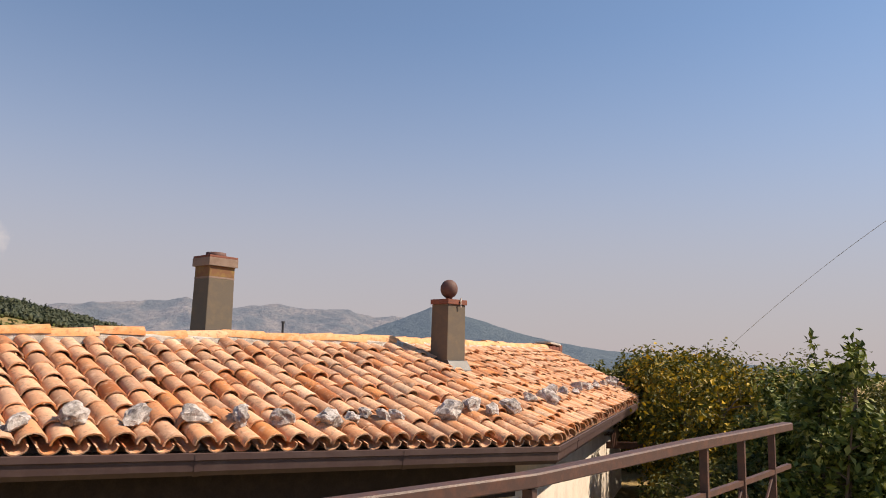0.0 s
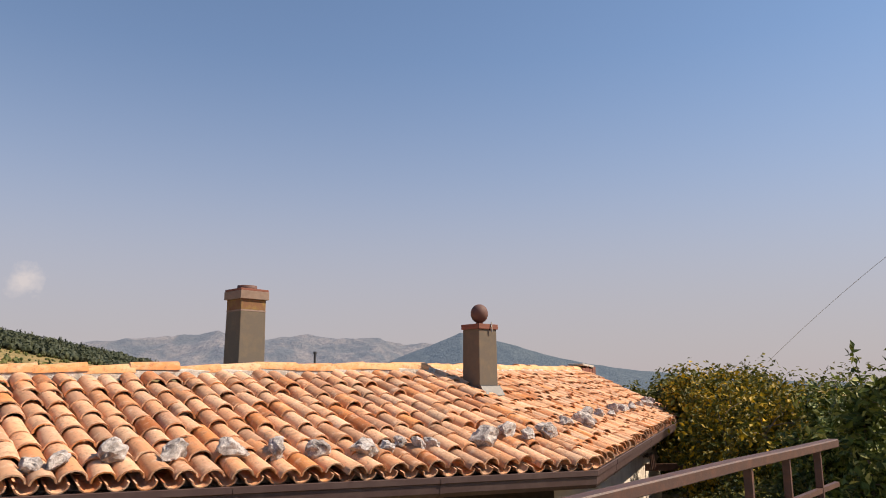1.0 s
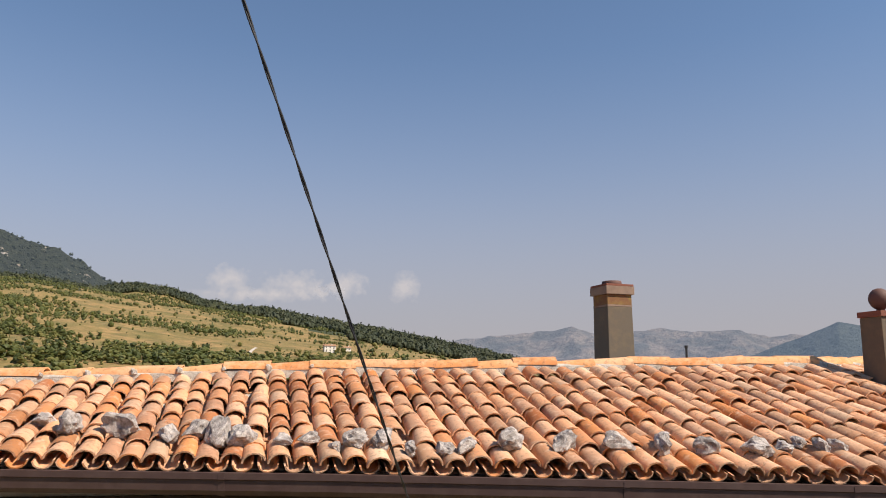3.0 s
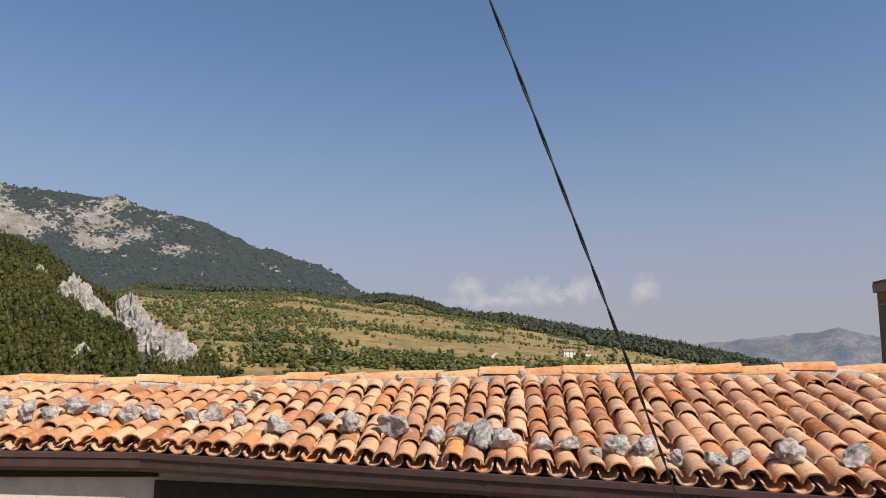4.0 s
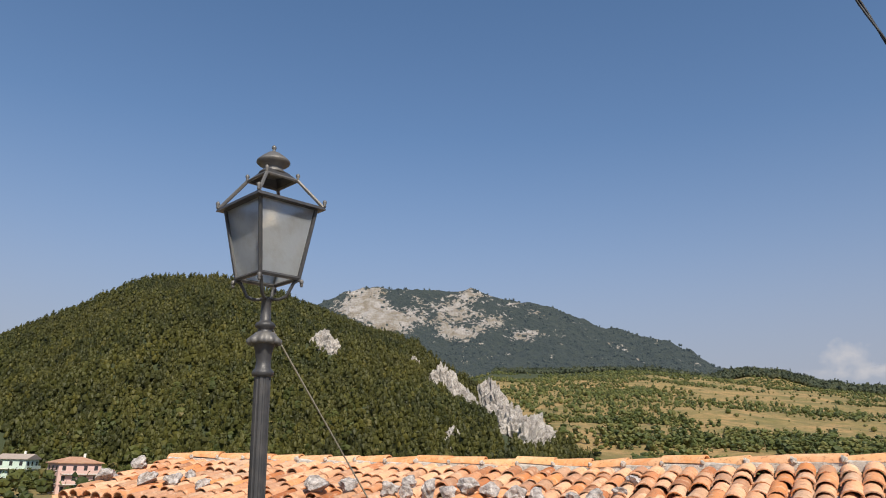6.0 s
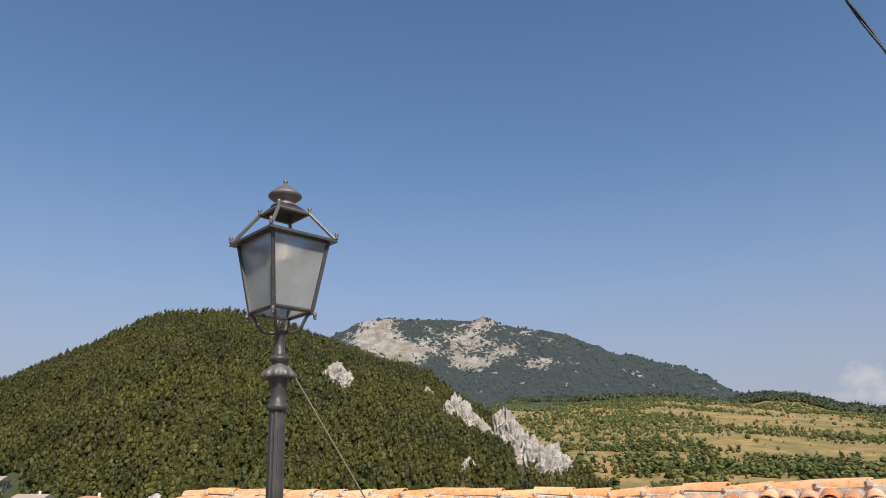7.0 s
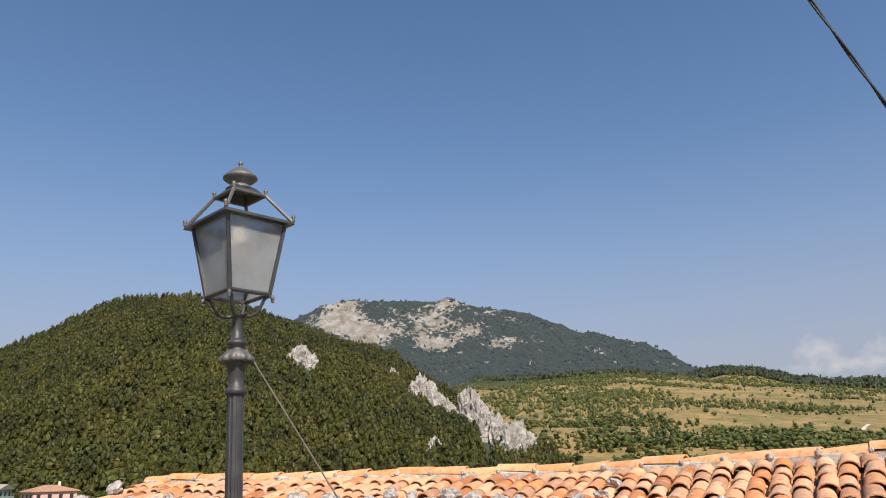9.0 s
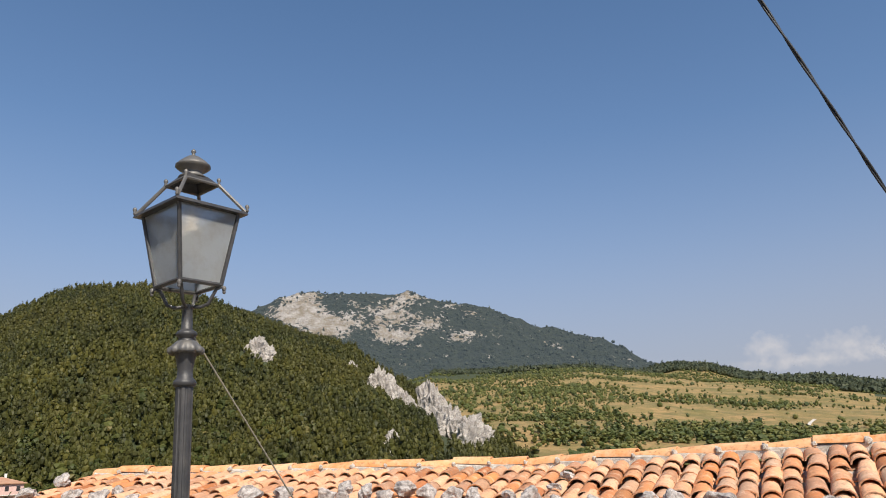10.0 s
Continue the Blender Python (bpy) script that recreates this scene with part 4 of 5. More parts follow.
# ---- woods, scrub, rocks and far houses ----
ICO = bmesh.new()
bmesh.ops.create_icosphere(ICO, subdivisions=1, radius=1.0)
ICO_V = np.array([v.co[:] for v in ICO.verts])
ICO_F = np.array([[v.index for v in f.verts] for f in ICO.faces])
ICO.free()


def tree_shape(seed, blades, cone, size, lumps=1):
    """A far tree one unit high: a lumpy core with loose sprays of leaves round it."""
    g = np.random.default_rng(seed)
    v, f, n = [], [], 0
    for k in range(lumps):
        u = (k + 0.5) / lumps
        ring = 0.20 * (1.1 - cone * u) * (lumps > 1)
        a = g.uniform(0, 6.283)
        core = ICO_V * (0.30 if lumps == 1 else 0.20 * (1.3 - cone * u)) * (1, 1, 1.35 if lumps == 1 else 0.85) * g.uniform(0.8, 1.2, (len(ICO_V), 1))
        core = core + (ring * math.cos(a), ring * math.sin(a), 0.5 if lumps == 1 else 0.16 + 0.72 * u)
        v.append(core)
        f.append(ICO_F + n)
        n += len(core)
    for _ in range(blades):
        d = g.normal(size=3)
        d /= np.linalg.norm(d)
        d[2] = abs(d[2]) if g.random() < 0.7 else d[2]
        p = d * (0.33, 0.33, 0.44) * g.uniform(0.85, 1.15)
        p[2] += 0.5
        p[:2] *= 1.15 - cone * p[2]
        tri = p + g.normal(size=(3, 3)) * size
        v.append(tri)
        f.append(np.array([[n, n + 1, n + 2]]))
        n += 3
    return np.concatenate(v), np.concatenate(f)


def wood(name, places, heights, shapes, material, label, category, wide=(0.9, 1.3)):
    g = np.random.default_rng(len(places))
    V, F, tint, n = [], [], [], 0
    for p, h in zip(places, heights):
        v, f = shapes[g.integers(len(shapes))]
        a = g.uniform(0, 6.283)
        w = h * g.uniform(*wide)
        c, s = math.cos(a) * w, math.sin(a) * w
        q = np.empty_like(v)
        q[:, 0], q[:, 1], q[:, 2] = v[:, 0] * c - v[:, 1] * s, v[:, 0] * s + v[:, 1] * c, v[:, 2] * h
        V.append(q + p)
        F.append(f + n)
        tint.append(np.full(len(v), g.random(), dtype=np.float32))
        n += len(v)
    ob = raw(name, np.concatenate(V), np.concatenate(F), material)
    shade = ob.data.attributes.new("tint", "FLOAT", "POINT")
    shade.data.foreach_set("value", np.concatenate(tint))
    return tagged(ob, label, category, kind="stuff")


def scatter(n, az0, az1, r0, r1, seed):
    g = np.random.default_rng(seed)
    az = g.uniform(az0, az1, n)
    r = np.sqrt(g.uniform(r0 * r0, r1 * r1, n))
    return az, r, g


def stand(az, r, z):
    return np.stack([r * np.sin(np.radians(az)), r * np.cos(np.radians(az)), z], -1)


pine_leaf = leaf_material("pine_green", [(0.0, (0.013, 0.017, 0.004)), (0.3, (0.029, 0.034, 0.006)), (0.7, (0.050, 0.053, 0.009)), (1.0, (0.092, 0.080, 0.014))], 0.014, by_tree=True)
scrub_leaf = leaf_material("scrub_green", [(0.0, (0.036, 0.050, 0.015)), (0.5, (0.075, 0.088, 0.022)), (1.0, (0.15, 0.135, 0.04))], by_tree=True)
# far ridge leaves are coloured paler to stand in for haze
far_hazy_leaf = leaf_material("far_hazy_green", [(0.0, (0.024, 0.034, 0.020)), (0.5, (0.040, 0.050, 0.026)), (1.0, (0.070, 0.074, 0.034))], by_tree=True)
PINES = [tree_shape(k, 56, 0.72, 0.040, 4) for k in range(14)]
BUSHES = [tree_shape(k + 40, 16, 0.3, 0.08, 3) for k in range(8)]
FARS = [tree_shape(k + 80, 9, 0.35, 0.12, 1) for k in range(6)]

OUTCROPS = [(-16.1, 6.3, 9, 13), (-15.4, 5.9, 8, 12), (-14.7, 5.2, 8, 11), (-14.1, 4.9, 7, 10), (-13.6, 4.5, 6, 9), (-12.0, 4.5, 11, 19), (-11.6, 3.7, 11, 16), (-11.0, 3.1, 10, 14), (-10.4, 2.6, 10, 13),
            (-9.1, 2.0, 9, 14), (-8.4, 1.9, 9, 12), (-25.2, 8.9, 9, 10), (-24.4, 8.6, 7, 8), (-14.9, 2.1, 5, 6), (-24.0, 11.0, 4, 4), (-18.0, 7.6, 5, 7), (-15.3, 1.6, 4, 4)]
OUTCROPS = [(a, e, w * 1.05, h * 1.15) for a, e, w, h in OUTCROPS]
outcrop_at = [seen_ground(a, e - 0.85, 180) for a, e, w, h in OUTCROPS]

az, r, g = scatter(26000, -66, -3, 215, 740, 5)
z = land(az, r)
crest = np.interp(az, [-60, -38, -20, -8, 0], [760, 640, 560, 430, 380])
keep = (pine_hill(az, r) > z - 8) & (r < crest + 25) & (r > np.interp(az, [-60, -45, -30, -15, -5], [345, 320, 255, 215, 215]))
keep &= ~((az < -45.6) & (az > -49.2) & (r < 366))
P = stand(az, r, z - 0.8)
for q, (a, e, w, h) in zip(outcrop_at, OUTCROPS):
    d = P - np.array(q)
    along_ray = d @ (np.array(q) / np.linalg.norm(np.array(q)))
    across = np.linalg.norm(d - along_ray[:, None] * (np.array(q) / np.linalg.norm(np.array(q))), axis=1)
    keep &= ~((np.linalg.norm(d[:, :2], axis=1) < w * 0.85) | ((across < w * 0.72) & (along_ray < 0) & (along_ray > -75)))
P, g = P[keep], np.random.default_rng(9)
pine_wood = wood("pine_wood", P, g.uniform(6.0, 11.5, len(P)), PINES, pine_leaf, "dense sunlit pine forest covering the steep hill", "forest", (0.50, 0.78))

az, r, g = scatter(52000, -16, 36, 170, 1650, 6)
x, y = r * np.sin(np.radians(az)), r * np.cos(np.radians(az))
dense = waves(x, y, 70, 4, 7.0) + 0.6 * waves(x, y, 260, 3, 2.0) + 0.55 * smooth(450, 200, r) + 0.25 * smooth(1000, 1600, r)
keep = ((dense + g.uniform(-0.3, 0.3, len(r)) > 0.24) | (g.random(len(r)) < 0.035)) & (pine_hill(az, r) < land(az, r) - 3)
near = keep & (r < 620)
P = stand(az, r, land(az, r) - 0.4)[near][:4500]
wood("scrub", P, g.uniform(2.2, 7.0, len(P)) * (0.7 + 0.6 * g.random(len(P))), BUSHES, scrub_leaf, "green thickets and small trees at the foot of the meadows", "bushes", (1.0, 1.6))
P = stand(az, r, land(az, r) - 0.4)[keep & (r >= 620)][:12000]
wood("hedgerows", P, g.uniform(1.4, 5.2, len(P)) * (0.5 + 0.9 * g.random(len(P))), FARS, scrub_leaf, "hedgerows, bushes and small trees over the meadows", "bushes", (1.0, 1.7))

az, r, g = scatter(5200, -12, 40, 1600, 1775, 8)
P = stand(az, r, land(az, r) - 1)
az3, r3, g3 = scatter(5200, 17, 40, 1150, 1640, 18)
thick_wood = waves(r3 * np.sin(np.radians(az3)), r3 * np.cos(np.radians(az3)), 90, 3, 4.0) + smooth(17, 26, az3) * 1.2 + smooth(1150, 1550, r3) > 0.75
P = np.concatenate([P, stand(az3, r3, land(az3, r3) - 1)[thick_wood]])
az2, r2, g2 = scatter(1600, -66, -44, 780, 1020, 9)
P = np.concatenate([P, stand(az2, r2, land(az2, r2) - 1)])
wood("far_wood", P, g.uniform(8, 15, len(P)), FARS, far_hazy_leaf, "dark mixed woodland along the far ridge", "forest", (1.0, 1.5))

# foot of the pine hill and the gardens round the houses
az, r, g = scatter(2600, -70, -20, 150, 345, 12)
x, y = r * np.sin(np.radians(az)), r * np.cos(np.radians(az))
keep = (waves(x, y, 28, 4, 3.0) + g.uniform(-0.3, 0.3, len(r)) > 0.05) & ~((az < -39) & (az > -50) & (r < np.interp(az, [-50, -47, -45, -40], [330, 330, 280, 262])) & (g.random(len(r)) < 0.85))
P = stand(az, r, land(az, r) - 0.3)[keep]
garden_leaf = leaf_material("garden_green", [(0.0, (0.022, 0.030, 0.008)), (0.4, (0.045, 0.055, 0.012)), (0.8, (0.075, 0.080, 0.018)), (1.0, (0.14, 0.105, 0.04))], by_tree=True)
wood("garden_trees", P, g.uniform(3, 8, len(P)), BUSHES, garden_leaf, "green garden trees and thickets at the foot of the hill", "trees", (0.9, 1.4))


def crag(seed, w, h):
    """A white limestone outcrop, ridged and split upright."""
    bm = bmesh.new()
    bmesh.ops.create_icosphere(bm, subdivisions=4, radius=1.0)
    off = Vector((seed * 5.3, seed * 2.9, seed))
    for v in bm.verts:
        p = v.co.copy()
        k = 1 + 0.40 * noise.noise(p * 1.9 + off) + 0.60 * (0.5 - abs(noise.noise(Vector((p.x * 5.2, p.y * 5.2, p.z * 1.7)) + off))) + 0.24 * noise.noise(p * 8 + off)
        v.co = Vector((p.x * k * w * 0.55, p.y * k * w * 0.55, p.z * k * h * 0.62))
    return bm


for i, (q, (a, e, w, h)) in enumerate(zip(outcrop_at, OUTCROPS)):
    ob = part("rock_outcrop", crag(i, w, h), cliff_mat)
    ob.location = q + Vector((0, 0, 0.12 * h))
    ob.rotation_euler = (0, radians(8), radians(40 * i))
    tagged(ob, ("large " if h > 11 else "small ") + "pale limestone crag breaking out of the pine slope", "rock", "crags on the pine hill")


# ---- far houses ----
def house_paint(name, c):
    return paint_material(name, c, tuple(q * 0.7 for q in c), 0.9, 0.6, amount=0.4)


roof_far = paint_material("far_roof_tiles", (0.36, 0.19, 0.12), (0.46, 0.31, 0.21), 0.9, 0.8)
roof_grey = paint_material("far_roof_grey", (0.34, 0.28, 0.24), (0.26, 0.21, 0.18), 0.9, 0.8)
glass_dark = paint_material("dark_window", (0.03, 0.03, 0.035), (0.06, 0.05, 0.045), 0.25, 3)
white_trim = house_paint("white_trim", (0.72, 0.70, 0.66))


def far_house(at, turn, w, d, storeys, paint, roof_paint, label, hip=True, balcony=False):
    e = empty("house", Matrix.Translation(at) @ Matrix.Rotation(radians(turn), 4, "Z"))
    tagged(e, label, "house", "houses in the valley")
    h = storeys * 2.9
    bm = bmesh.new()
    box(bm, -w / 2, w / 2, -d / 2, d / 2, -3.0, h, 0.04)
    part("wall", bm, paint, e)
    bm = bmesh.new()
    o, t, rise = 0.6, 0.22, 0.17 * d
    ins = d / 2 if hip else 0.0
    lo = [bm.verts.new((sx * (w / 2 + o), sy * (d / 2 + o), h)) for sx, sy in ((-1, -1), (1, -1), (1, 1), (-1, 1))]
    up = [bm.verts.new((v.co.x, v.co.y, h + t)) for v in lo]
    r0, r1 = bm.verts.new((-(w / 2 + o - ins), 0, h + t + rise)), bm.verts.new((w / 2 + o - ins, 0, h + t + rise))
    bm.faces.new(lo[::-1])
    for k in range(4):
        bm.faces.new((lo[k], lo[(k + 1) % 4], up[(k + 1) % 4], up[k]))
    bm.faces.new((up[0], up[1], r1, r0))
    bm.faces.new((up[2], up[3], r0, r1))
    bm.faces.new((up[1], up[2], r1))
    bm.faces.new((up[3], up[0], r0))
    ro = part("roof", bm, roof_paint, e)
    bm = bmesh.new()
    box(bm, w * 0.18, w * 0.18 + 0.6, -0.3, 0.3, h + t, h + t + rise + 0.9, 0.03)
    part("chimney_stack", bm, white_trim, ro)
    for face in range(4):
        length = w if face % 2 == 0 else d
        off = d / 2 if face % 2 == 0 else w / 2
        rot = Matrix.Rotation(face * math.pi / 2, 4, "Z")
        n = max(2, int(length / 2.9))
        for s in range(storeys):
            for k in range(n):
                x = (k + 0.5) / n * length - length / 2
                bm = bmesh.new()
                tall = 1.35 if (k + s) % 3 else 2.0
                box(bm, x - 0.5, x + 0.5, -off - 0.06, -off + 0.05, s * 2.9 + 2.25 - tall, s * 2.9 + 2.25, 0.0, rot)
                win = part("window", bm, glass_dark, e)
                bm = bmesh.new()
                box(bm, x - 0.6, x + 0.6, -off - 0.16, -off - 0.065, s * 2.9 + 2.13 - tall, s * 2.9 + 2.25 - tall, 0.0, rot)
                part("sill", bm, white_trim, win)
            if balcony and face in (0, 1) and s > 0:
                bm = bmesh.new()
                box(bm, -length * 0.42, length * 0.42, -off - 1.2, -off - 0.005, s * 2.9 - 0.18, s * 2.9, 0.02, rot)
                bal = part("balcony", bm, white_trim, e)
                bm = bmesh.new()
                box(bm, -length * 0.42, length * 0.42, -off - 1.2, -off - 1.12, s * 2.9 + 0.003, s * 2.9 + 0.9, 0.01, rot)
                part("parapet", bm, paint, bal)
    return e


def site(azm, r, sink=0.0):
    return polar(azm, r, float(land(azm, r)) - sink)


pink, mint, white = house_paint("pink_render", (0.62, 0.42, 0.38)), house_paint("mint_render", (0.50, 0.60, 0.52)), house_paint("white_render", (0.74, 0.71, 0.66))
far_house(site(-41.3, 255), 60, 12.0, 10.0, 3, pink, roof_far, "pink three-storey house with a shallow hipped tile roof", True, True)
far_house(site(-44.7, 290), 20, 9.5, 9.0, 3, mint, roof_grey, "pale green house with a grey-brown roof among gardens", False, True)
far_house(site(-47.3, 350), 25, 11.0, 10.0, 2, white, roof_grey, "white house with a pitched grey roof on the slope", False)
far_house(site(-45.9, 325), 10, 5.0, 4.0, 1, white, roof_grey, "small white outbuilding among trees", False)
far_house(site(-43.4, 300), 35, 6.0, 5.0, 1, white, roof_far, "low cream outbuilding beside the gardens", False)
for azm, el, r0, w, st, lab in ((20.6, 2.0, 700, 11, 2, "white farmhouse with a red tile roof in the meadows"), (21.9, 2.1, 700, 8, 1, "low white farm building in the meadows")):
    q = seen_ground(azm, el, 300)
    far_house(q, azm * -1 + 12, w, 7, st, white, roof_far, lab, False)

# winding farm track
track = []
for i in range(24):
    u = i / 23
    track.append(seen_ground(14.2 + 1.0 * u + 0.12 * math.sin(u * 6), 1.35 + 0.9 * u, 200))
bm = bmesh.new()
left, right = [], []
for i, p in enumerate(track):
    d = (track[min(i + 1, 23)] - track[max(i - 1, 0)])
    s = Vector((d.y, -d.x, 0)).normalized() * 1.3
    left.append(bm.verts.new((p.x + s.x, p.y + s.y, ground_at(p.x + s.x, p.y + s.y) + 0.5)))
    right.append(bm.verts.new((p.x - s.x, p.y - s.y, ground_at(p.x - s.x, p.y - s.y) + 0.5)))
for i in range(23):
    bm.faces.new((left[i], left[i + 1], right[i + 1], right[i]))
tagged(part("road", bm, mortar), "pale gravel farm track across the meadow", "road", kind="structure")


# ---- clouds ----
def cloud_material():
    n = Nodes("cloud_vapour")
    p = n.coords(False)
    d = n.add("ShaderNodeVectorMath")
    d.operation = "LENGTH"
    n.link(p, d.inputs[0])
    puff = n.math("SUBTRACT", n.noise(n.coords(True), 0.012, 7, 0.6), n.math("MULTIPLY", d.outputs["Value"], 0.5))
    alpha = n.ramp(puff, [(0.08, 0.0), (0.50, 0.62)])
    em = n.add("ShaderNodeEmission", Color=(0.80, 0.77, 0.80, 1), Strength=0.62)
    tr = n.add("ShaderNodeBsdfTransparent")
    mx = n.add("ShaderNodeMixShader", Fac=alpha)
    n.link(tr.outputs[0], mx.inputs[1])
    n.link(em.outputs[0], mx.inputs[2])
    n.link(mx.outputs[0], n.t.nodes["Material Output"].inputs["Surface"])
    return n.m


cloud_mat = cloud_material()
for azm, el, w, h in ((12.7, 7.3, 190, 110), (18.0, 7.1, 300, 100), (21.6, 7.2, 190, 120), (26.4, 7.0, 130, 115), (15.0, 6.3, 560, 60)):
    bm = bmesh.new()
    bmesh.ops.create_grid(bm, x_segments=6, y_segments=4, size=1.0)
    ob = part("backdrop_cloud", bm, cloud_mat)
    eye = Vector((0, 0, EYE))
    c = polar(azm, 4700, EYE + 4700 * math.tan(radians(el)))
    ob.matrix_world = look(c, eye) @ Matrix.Diagonal((w, h, 1, 1))
    tagged(ob, "small soft white cloud low over the hills", "cloud", kind="structure")


# ---- the hedge beside the house ----
def leaf_mesh_arrays(centres, normals, size, g):
    """Folded leaves: four triangles over five points each."""
    n = len(centres)
    t = np.cross(normals, g.normal(size=(n, 3)))
    t /= np.linalg.norm(t, axis=1)[:, None] + 1e-9
    b = np.cross(normals, t)
    s = size[:, None]
    v = np.empty((n, 4, 3))
    v[:, 0] = centres - t * s * 0.6
    v[:, 1] = centres + b * s * 0.34 + normals * s * 0.10
    v[:, 2] = centres + t * s * 0.62 - normals * s * 0.08
    v[:, 3] = centres - b * s * 0.34 + normals * s * 0.10
    base = np.arange(n)[:, None] * 4
    f = np.concatenate([base + [0, 1, 2], base + [0, 2, 3]], 1).reshape(-1, 3)
    return v.reshape(-1, 3), f


def shrub(at, height, spread, leaves, leaf, material, label, seed, shoots=4):
    g = np.random.default_rng(seed)
    r = random.Random(seed)
    e = empty("shrub", Matrix.Translation(at))
    tagged(e, label, "shrub", "hedge beside the house")
    tips = []
    for k in range(9):
        a, lean = r.uniform(0, 6.28), r.uniform(0.2, 0.75)
        top = Vector((math.cos(a) * spread * lean, math.sin(a) * spread * lean, height * r.uniform(0.55, 0.9)))
        mid = top * 0.5 + Vector((r.uniform(-0.15, 0.15), r.uniform(-0.15, 0.15), 0.1))
        bm = bmesh.new()
        rod(bm, [(0.06 * math.cos(a), 0.06 * math.sin(a), -0.3), mid * 0.5, mid, top], 0.04, 6, 0.010)
        for j in range(4):
            q = mid.lerp(top, r.random())
            w = q + Vector((r.gauss(0, 1), r.gauss(0, 1), r.uniform(0.1, 1.0))) * spread * 0.35
            rod(bm, [q, q.lerp(w, 0.5) + Vector((0, 0, 0.05)), w], 0.012, 5, 0.004)
            tips.append(w)
        part("branch", bm, bark, e)
        tips += [top, mid]
    # clumps of leaves round the twigs, with gaps between
    clumps = []
    for _ in range(70):
        d = g.normal(size=3)
        d /= np.linalg.norm(d)
        q = d * (spread, spread, height * 0.46) * g.uniform(0.55, 1.0)
        q[2] += height * 0.52
        if q[2] > 0.1:
            clumps.append((q, g.uniform(0.26, 0.46) * spread))
    for w in tips:
        clumps.append((np.array(w), g.uniform(0.15, 0.3) * spread))
    wts = np.array([c[1] ** 2 for c in clumps])
    pick = g.choice(len(clumps), leaves, p=wts / wts.sum())
    base = np.array([clumps[i][0] for i in pick])
    rad = np.array([clumps[i][1] for i in pick])
    d = g.normal(size=(leaves, 3))
    d /= np.linalg.norm(d, axis=1)[:, None]
    c = base + d * (rad * g.uniform(0.35, 1.05, leaves))[:, None]
    nrm = d * 0.7 + g.normal(size=(leaves, 3)) * 0.5 + (0, 0, 0.5)
    nrm /= np.linalg.norm(nrm, axis=1)[:, None]
    v, f = leaf_mesh_arrays(c, nrm, leaf * g.uniform(0.6, 1.25, leaves), g)
    tagged(raw("foliage", v, f, material, e), kind="stuff")
    for k in range(shoots):
        bm = bmesh.new()
        a = r.uniform(0, 6.28)
        p0 = Vector((math.cos(a) * spread * 0.5 * r.random(), math.sin(a) * spread * 0.5 * r.random(), height * 0.85))
        p1 = p0 + Vector((r.uniform(-0.12, 0.12), r.uniform(-0.12, 0.12), height * r.uniform(0.10, 0.18)))
        rod(bm, [p0, p0.lerp(p1, 0.5) + Vector((0.02, 0, 0)), p1], 0.007, 5, 0.003)
        part("shoot", bm, bark, e)
        m = 34
        u = g.random(m)
        cc = np.array(p0)[None] * (1 - u[:, None]) + np.array(p1)[None] * u[:, None] + g.normal(size=(m, 3)) * 0.05
        nn = g.normal(size=(m, 3)) + (0, 0, 0.6)
        nn /= np.linalg.norm(nn, axis=1)[:, None]
        v, f = leaf_mesh_arrays(cc, nn, leaf * g.uniform(0.7, 1.2, m), g)
        tagged(raw("shoot_leaves", v, f, material, e), kind="stuff")
    return e


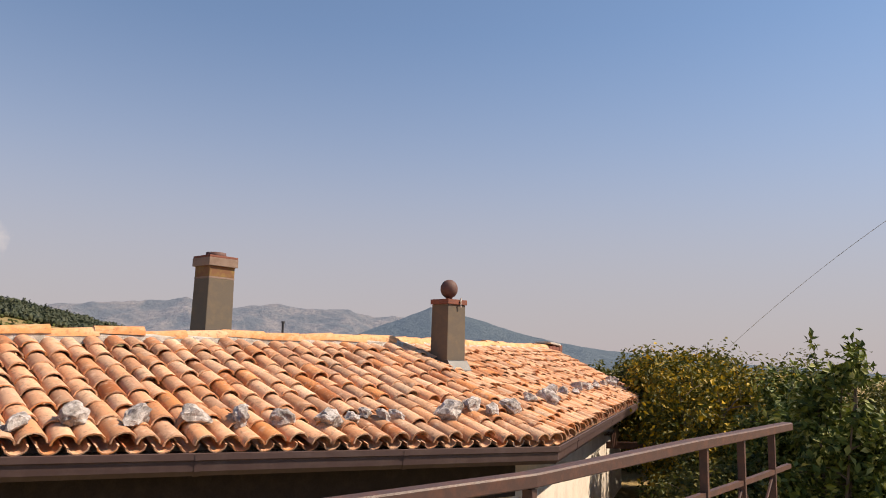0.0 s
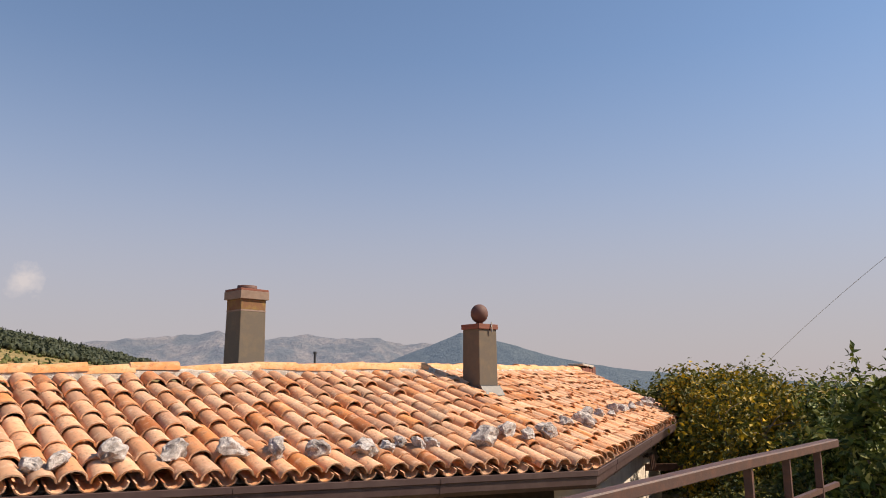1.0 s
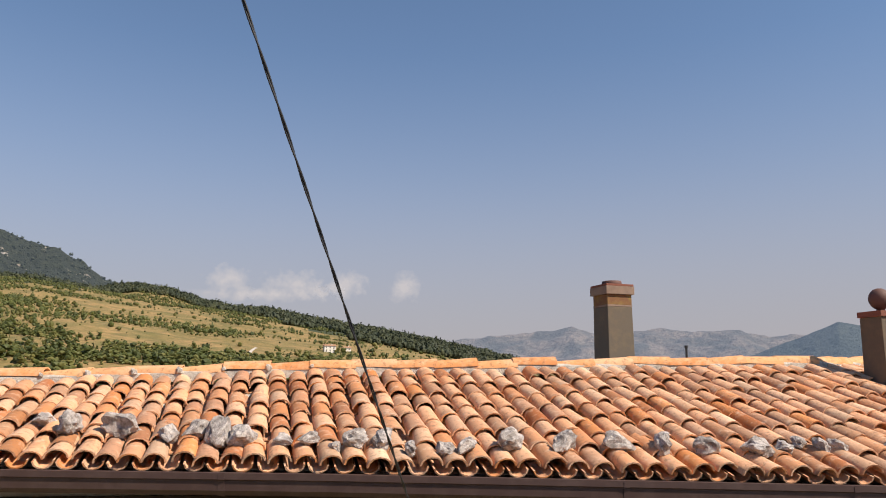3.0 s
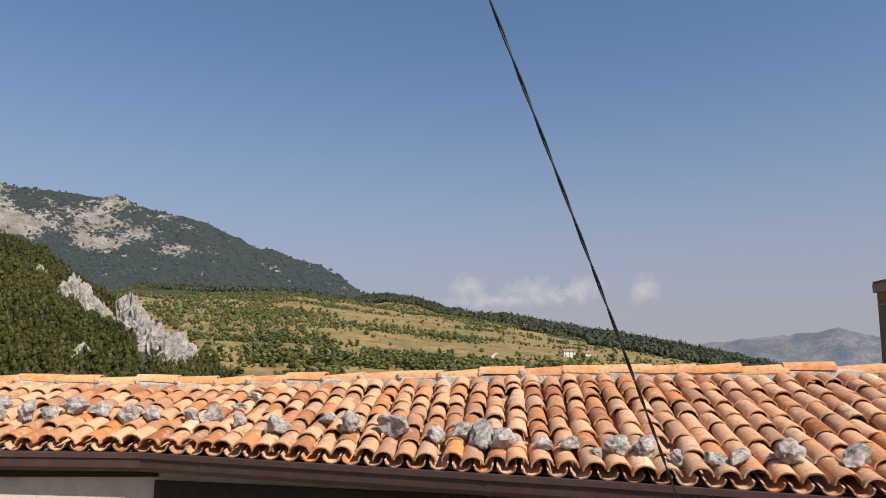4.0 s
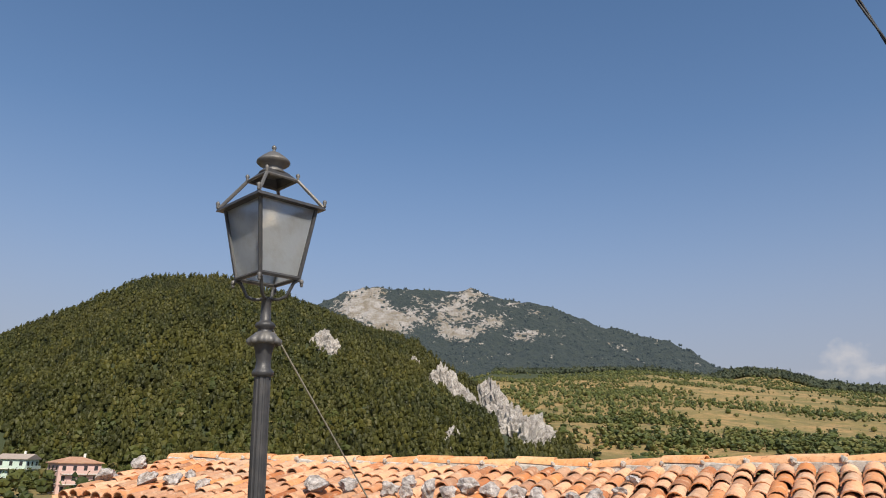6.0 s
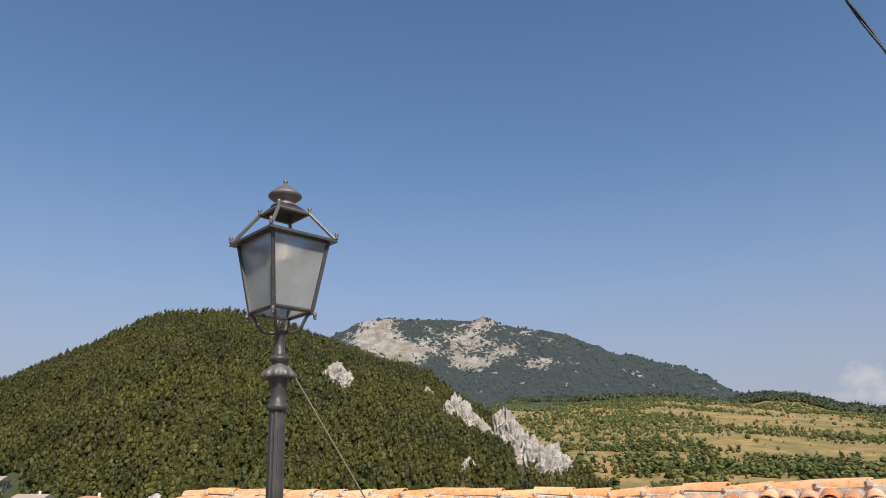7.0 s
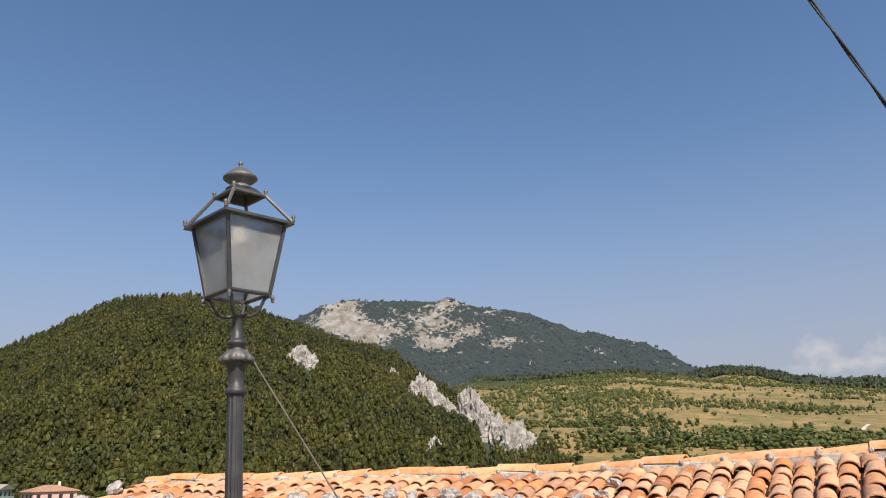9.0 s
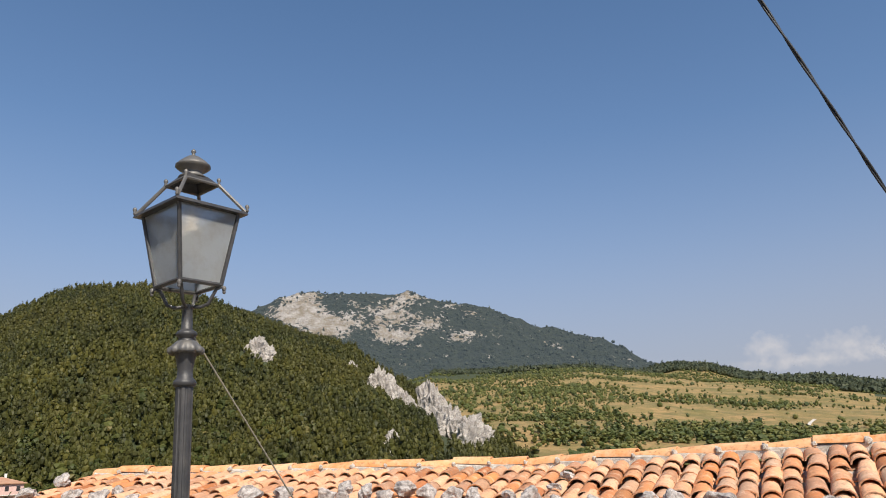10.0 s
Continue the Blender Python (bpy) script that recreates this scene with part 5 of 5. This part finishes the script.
ivy = leaf_material("glossy_leaf", [(0.0, (0.030, 0.050, 0.008)), (0.4, (0.070, 0.098, 0.014)), (0.75, (0.15, 0.18, 0.030)), (1.0, (0.33, 0.34, 0.12))], thin=0.15)
autumn = leaf_material("yellowing_leaf", [(0.0, (0.045, 0.058, 0.008)), (0.4, (0.10, 0.098, 0.014)), (0.7, (0.20, 0.155, 0.016)), (1.0, (0.52, 0.33, 0.02))], thin=0.25)
olive = leaf_material("olive_leaf", [(0.0, (0.045, 0.06, 0.012)), (0.5, (0.095, 0.10, 0.02)), (1.0, (0.19, 0.16, 0.035))], thin=0.3)
for k, (azm, r, h, s, n, lf, mt, lab) in enumerate((
        (85.2, 9.6, 3.5, 0.60, 10000, 0.088, ivy, "tall glossy-leaved shrub at the end of the railing"),
        (83.0, 11.5, 3.15, 0.80, 11000, 0.090, ivy, "dense dark green shrub in the hedge"),
        (80.4, 13.5, 3.15, 1.05, 14000, 0.090, autumn, "shrub with leaves turning yellow"),
        (77.8, 16.0, 3.3, 1.35, 15000, 0.10, autumn, "shrub with yellow autumn leaves"),
        (75.8, 19.5, 3.5, 1.6, 16000, 0.12, autumn, "yellowing bush close to the house wall"),
        (73.8, 23.5, 3.3, 1.8, 22000, 0.14, olive, "bronze-green bush behind the house corner"),
        (82.5, 18.0, 3.3, 1.7, 15000, 0.09, olive, "olive-green bush deeper in the hedge"),
        (79.5, 11.0, 2.0, 0.9, 12000, 0.07, olive, "low green bush below the railing"),
        (77.8, 12.5, 1.8, 0.9, 12000, 0.07, olive, "low dark bush beside the house wall"),
        (87.5, 26.0, 3.0, 1.5, 12000, 0.10, olive, "sunlit bush beyond the hedge"),
        (92.5, 30.0, 2.6, 2.6, 12000, 0.12, olive, "spreading bush at the meadow edge"))):
    shrub(site(azm, r, 0.1), h, s, n, lf, mt, lab, 100 + k)

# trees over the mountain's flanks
hazy_mountain_leaf = leaf_material("hazy_mountain_green", [(0.0, (0.018, 0.026, 0.018)), (1.0, (0.042, 0.050, 0.028))], by_tree=True)
# the trees glow the same faint blue in place of haze
hazy_mountain_leaf.node_tree.nodes["Principled BSDF"].inputs["Emission Color"].default_value = (0.30, 0.42, 0.62, 1)
hazy_mountain_leaf.node_tree.nodes["Principled BSDF"].inputs["Emission Strength"].default_value = 0.07
g = np.random.default_rng(31)
maz2, mr2 = g.uniform(-33, 14, 3200), g.uniform(1560, 2160, 3200)
mz = mountain_height(maz2, mr2)
mel = np.degrees(np.arctan2(mz - EYE, mr2))
bare = np.exp(-((maz2 + 21.5) / 2.4) ** 2 - ((mel - 11) / 1.5) ** 2) + 0.8 * np.exp(-((maz2 + 14.5) / 4.0) ** 2 - ((mel - 10.8) / 1.5) ** 2)
keep = bare + g.uniform(-0.2, 0.2, len(mz)) < 0.45
wood("backdrop_wood", stand(maz2, mr2, mz - 2)[keep], g.uniform(5.5, 9.5, int(keep.sum())), FARS, hazy_mountain_leaf, "dark beech and oak woodland on the mountain", "forest", (1.1, 1.6))
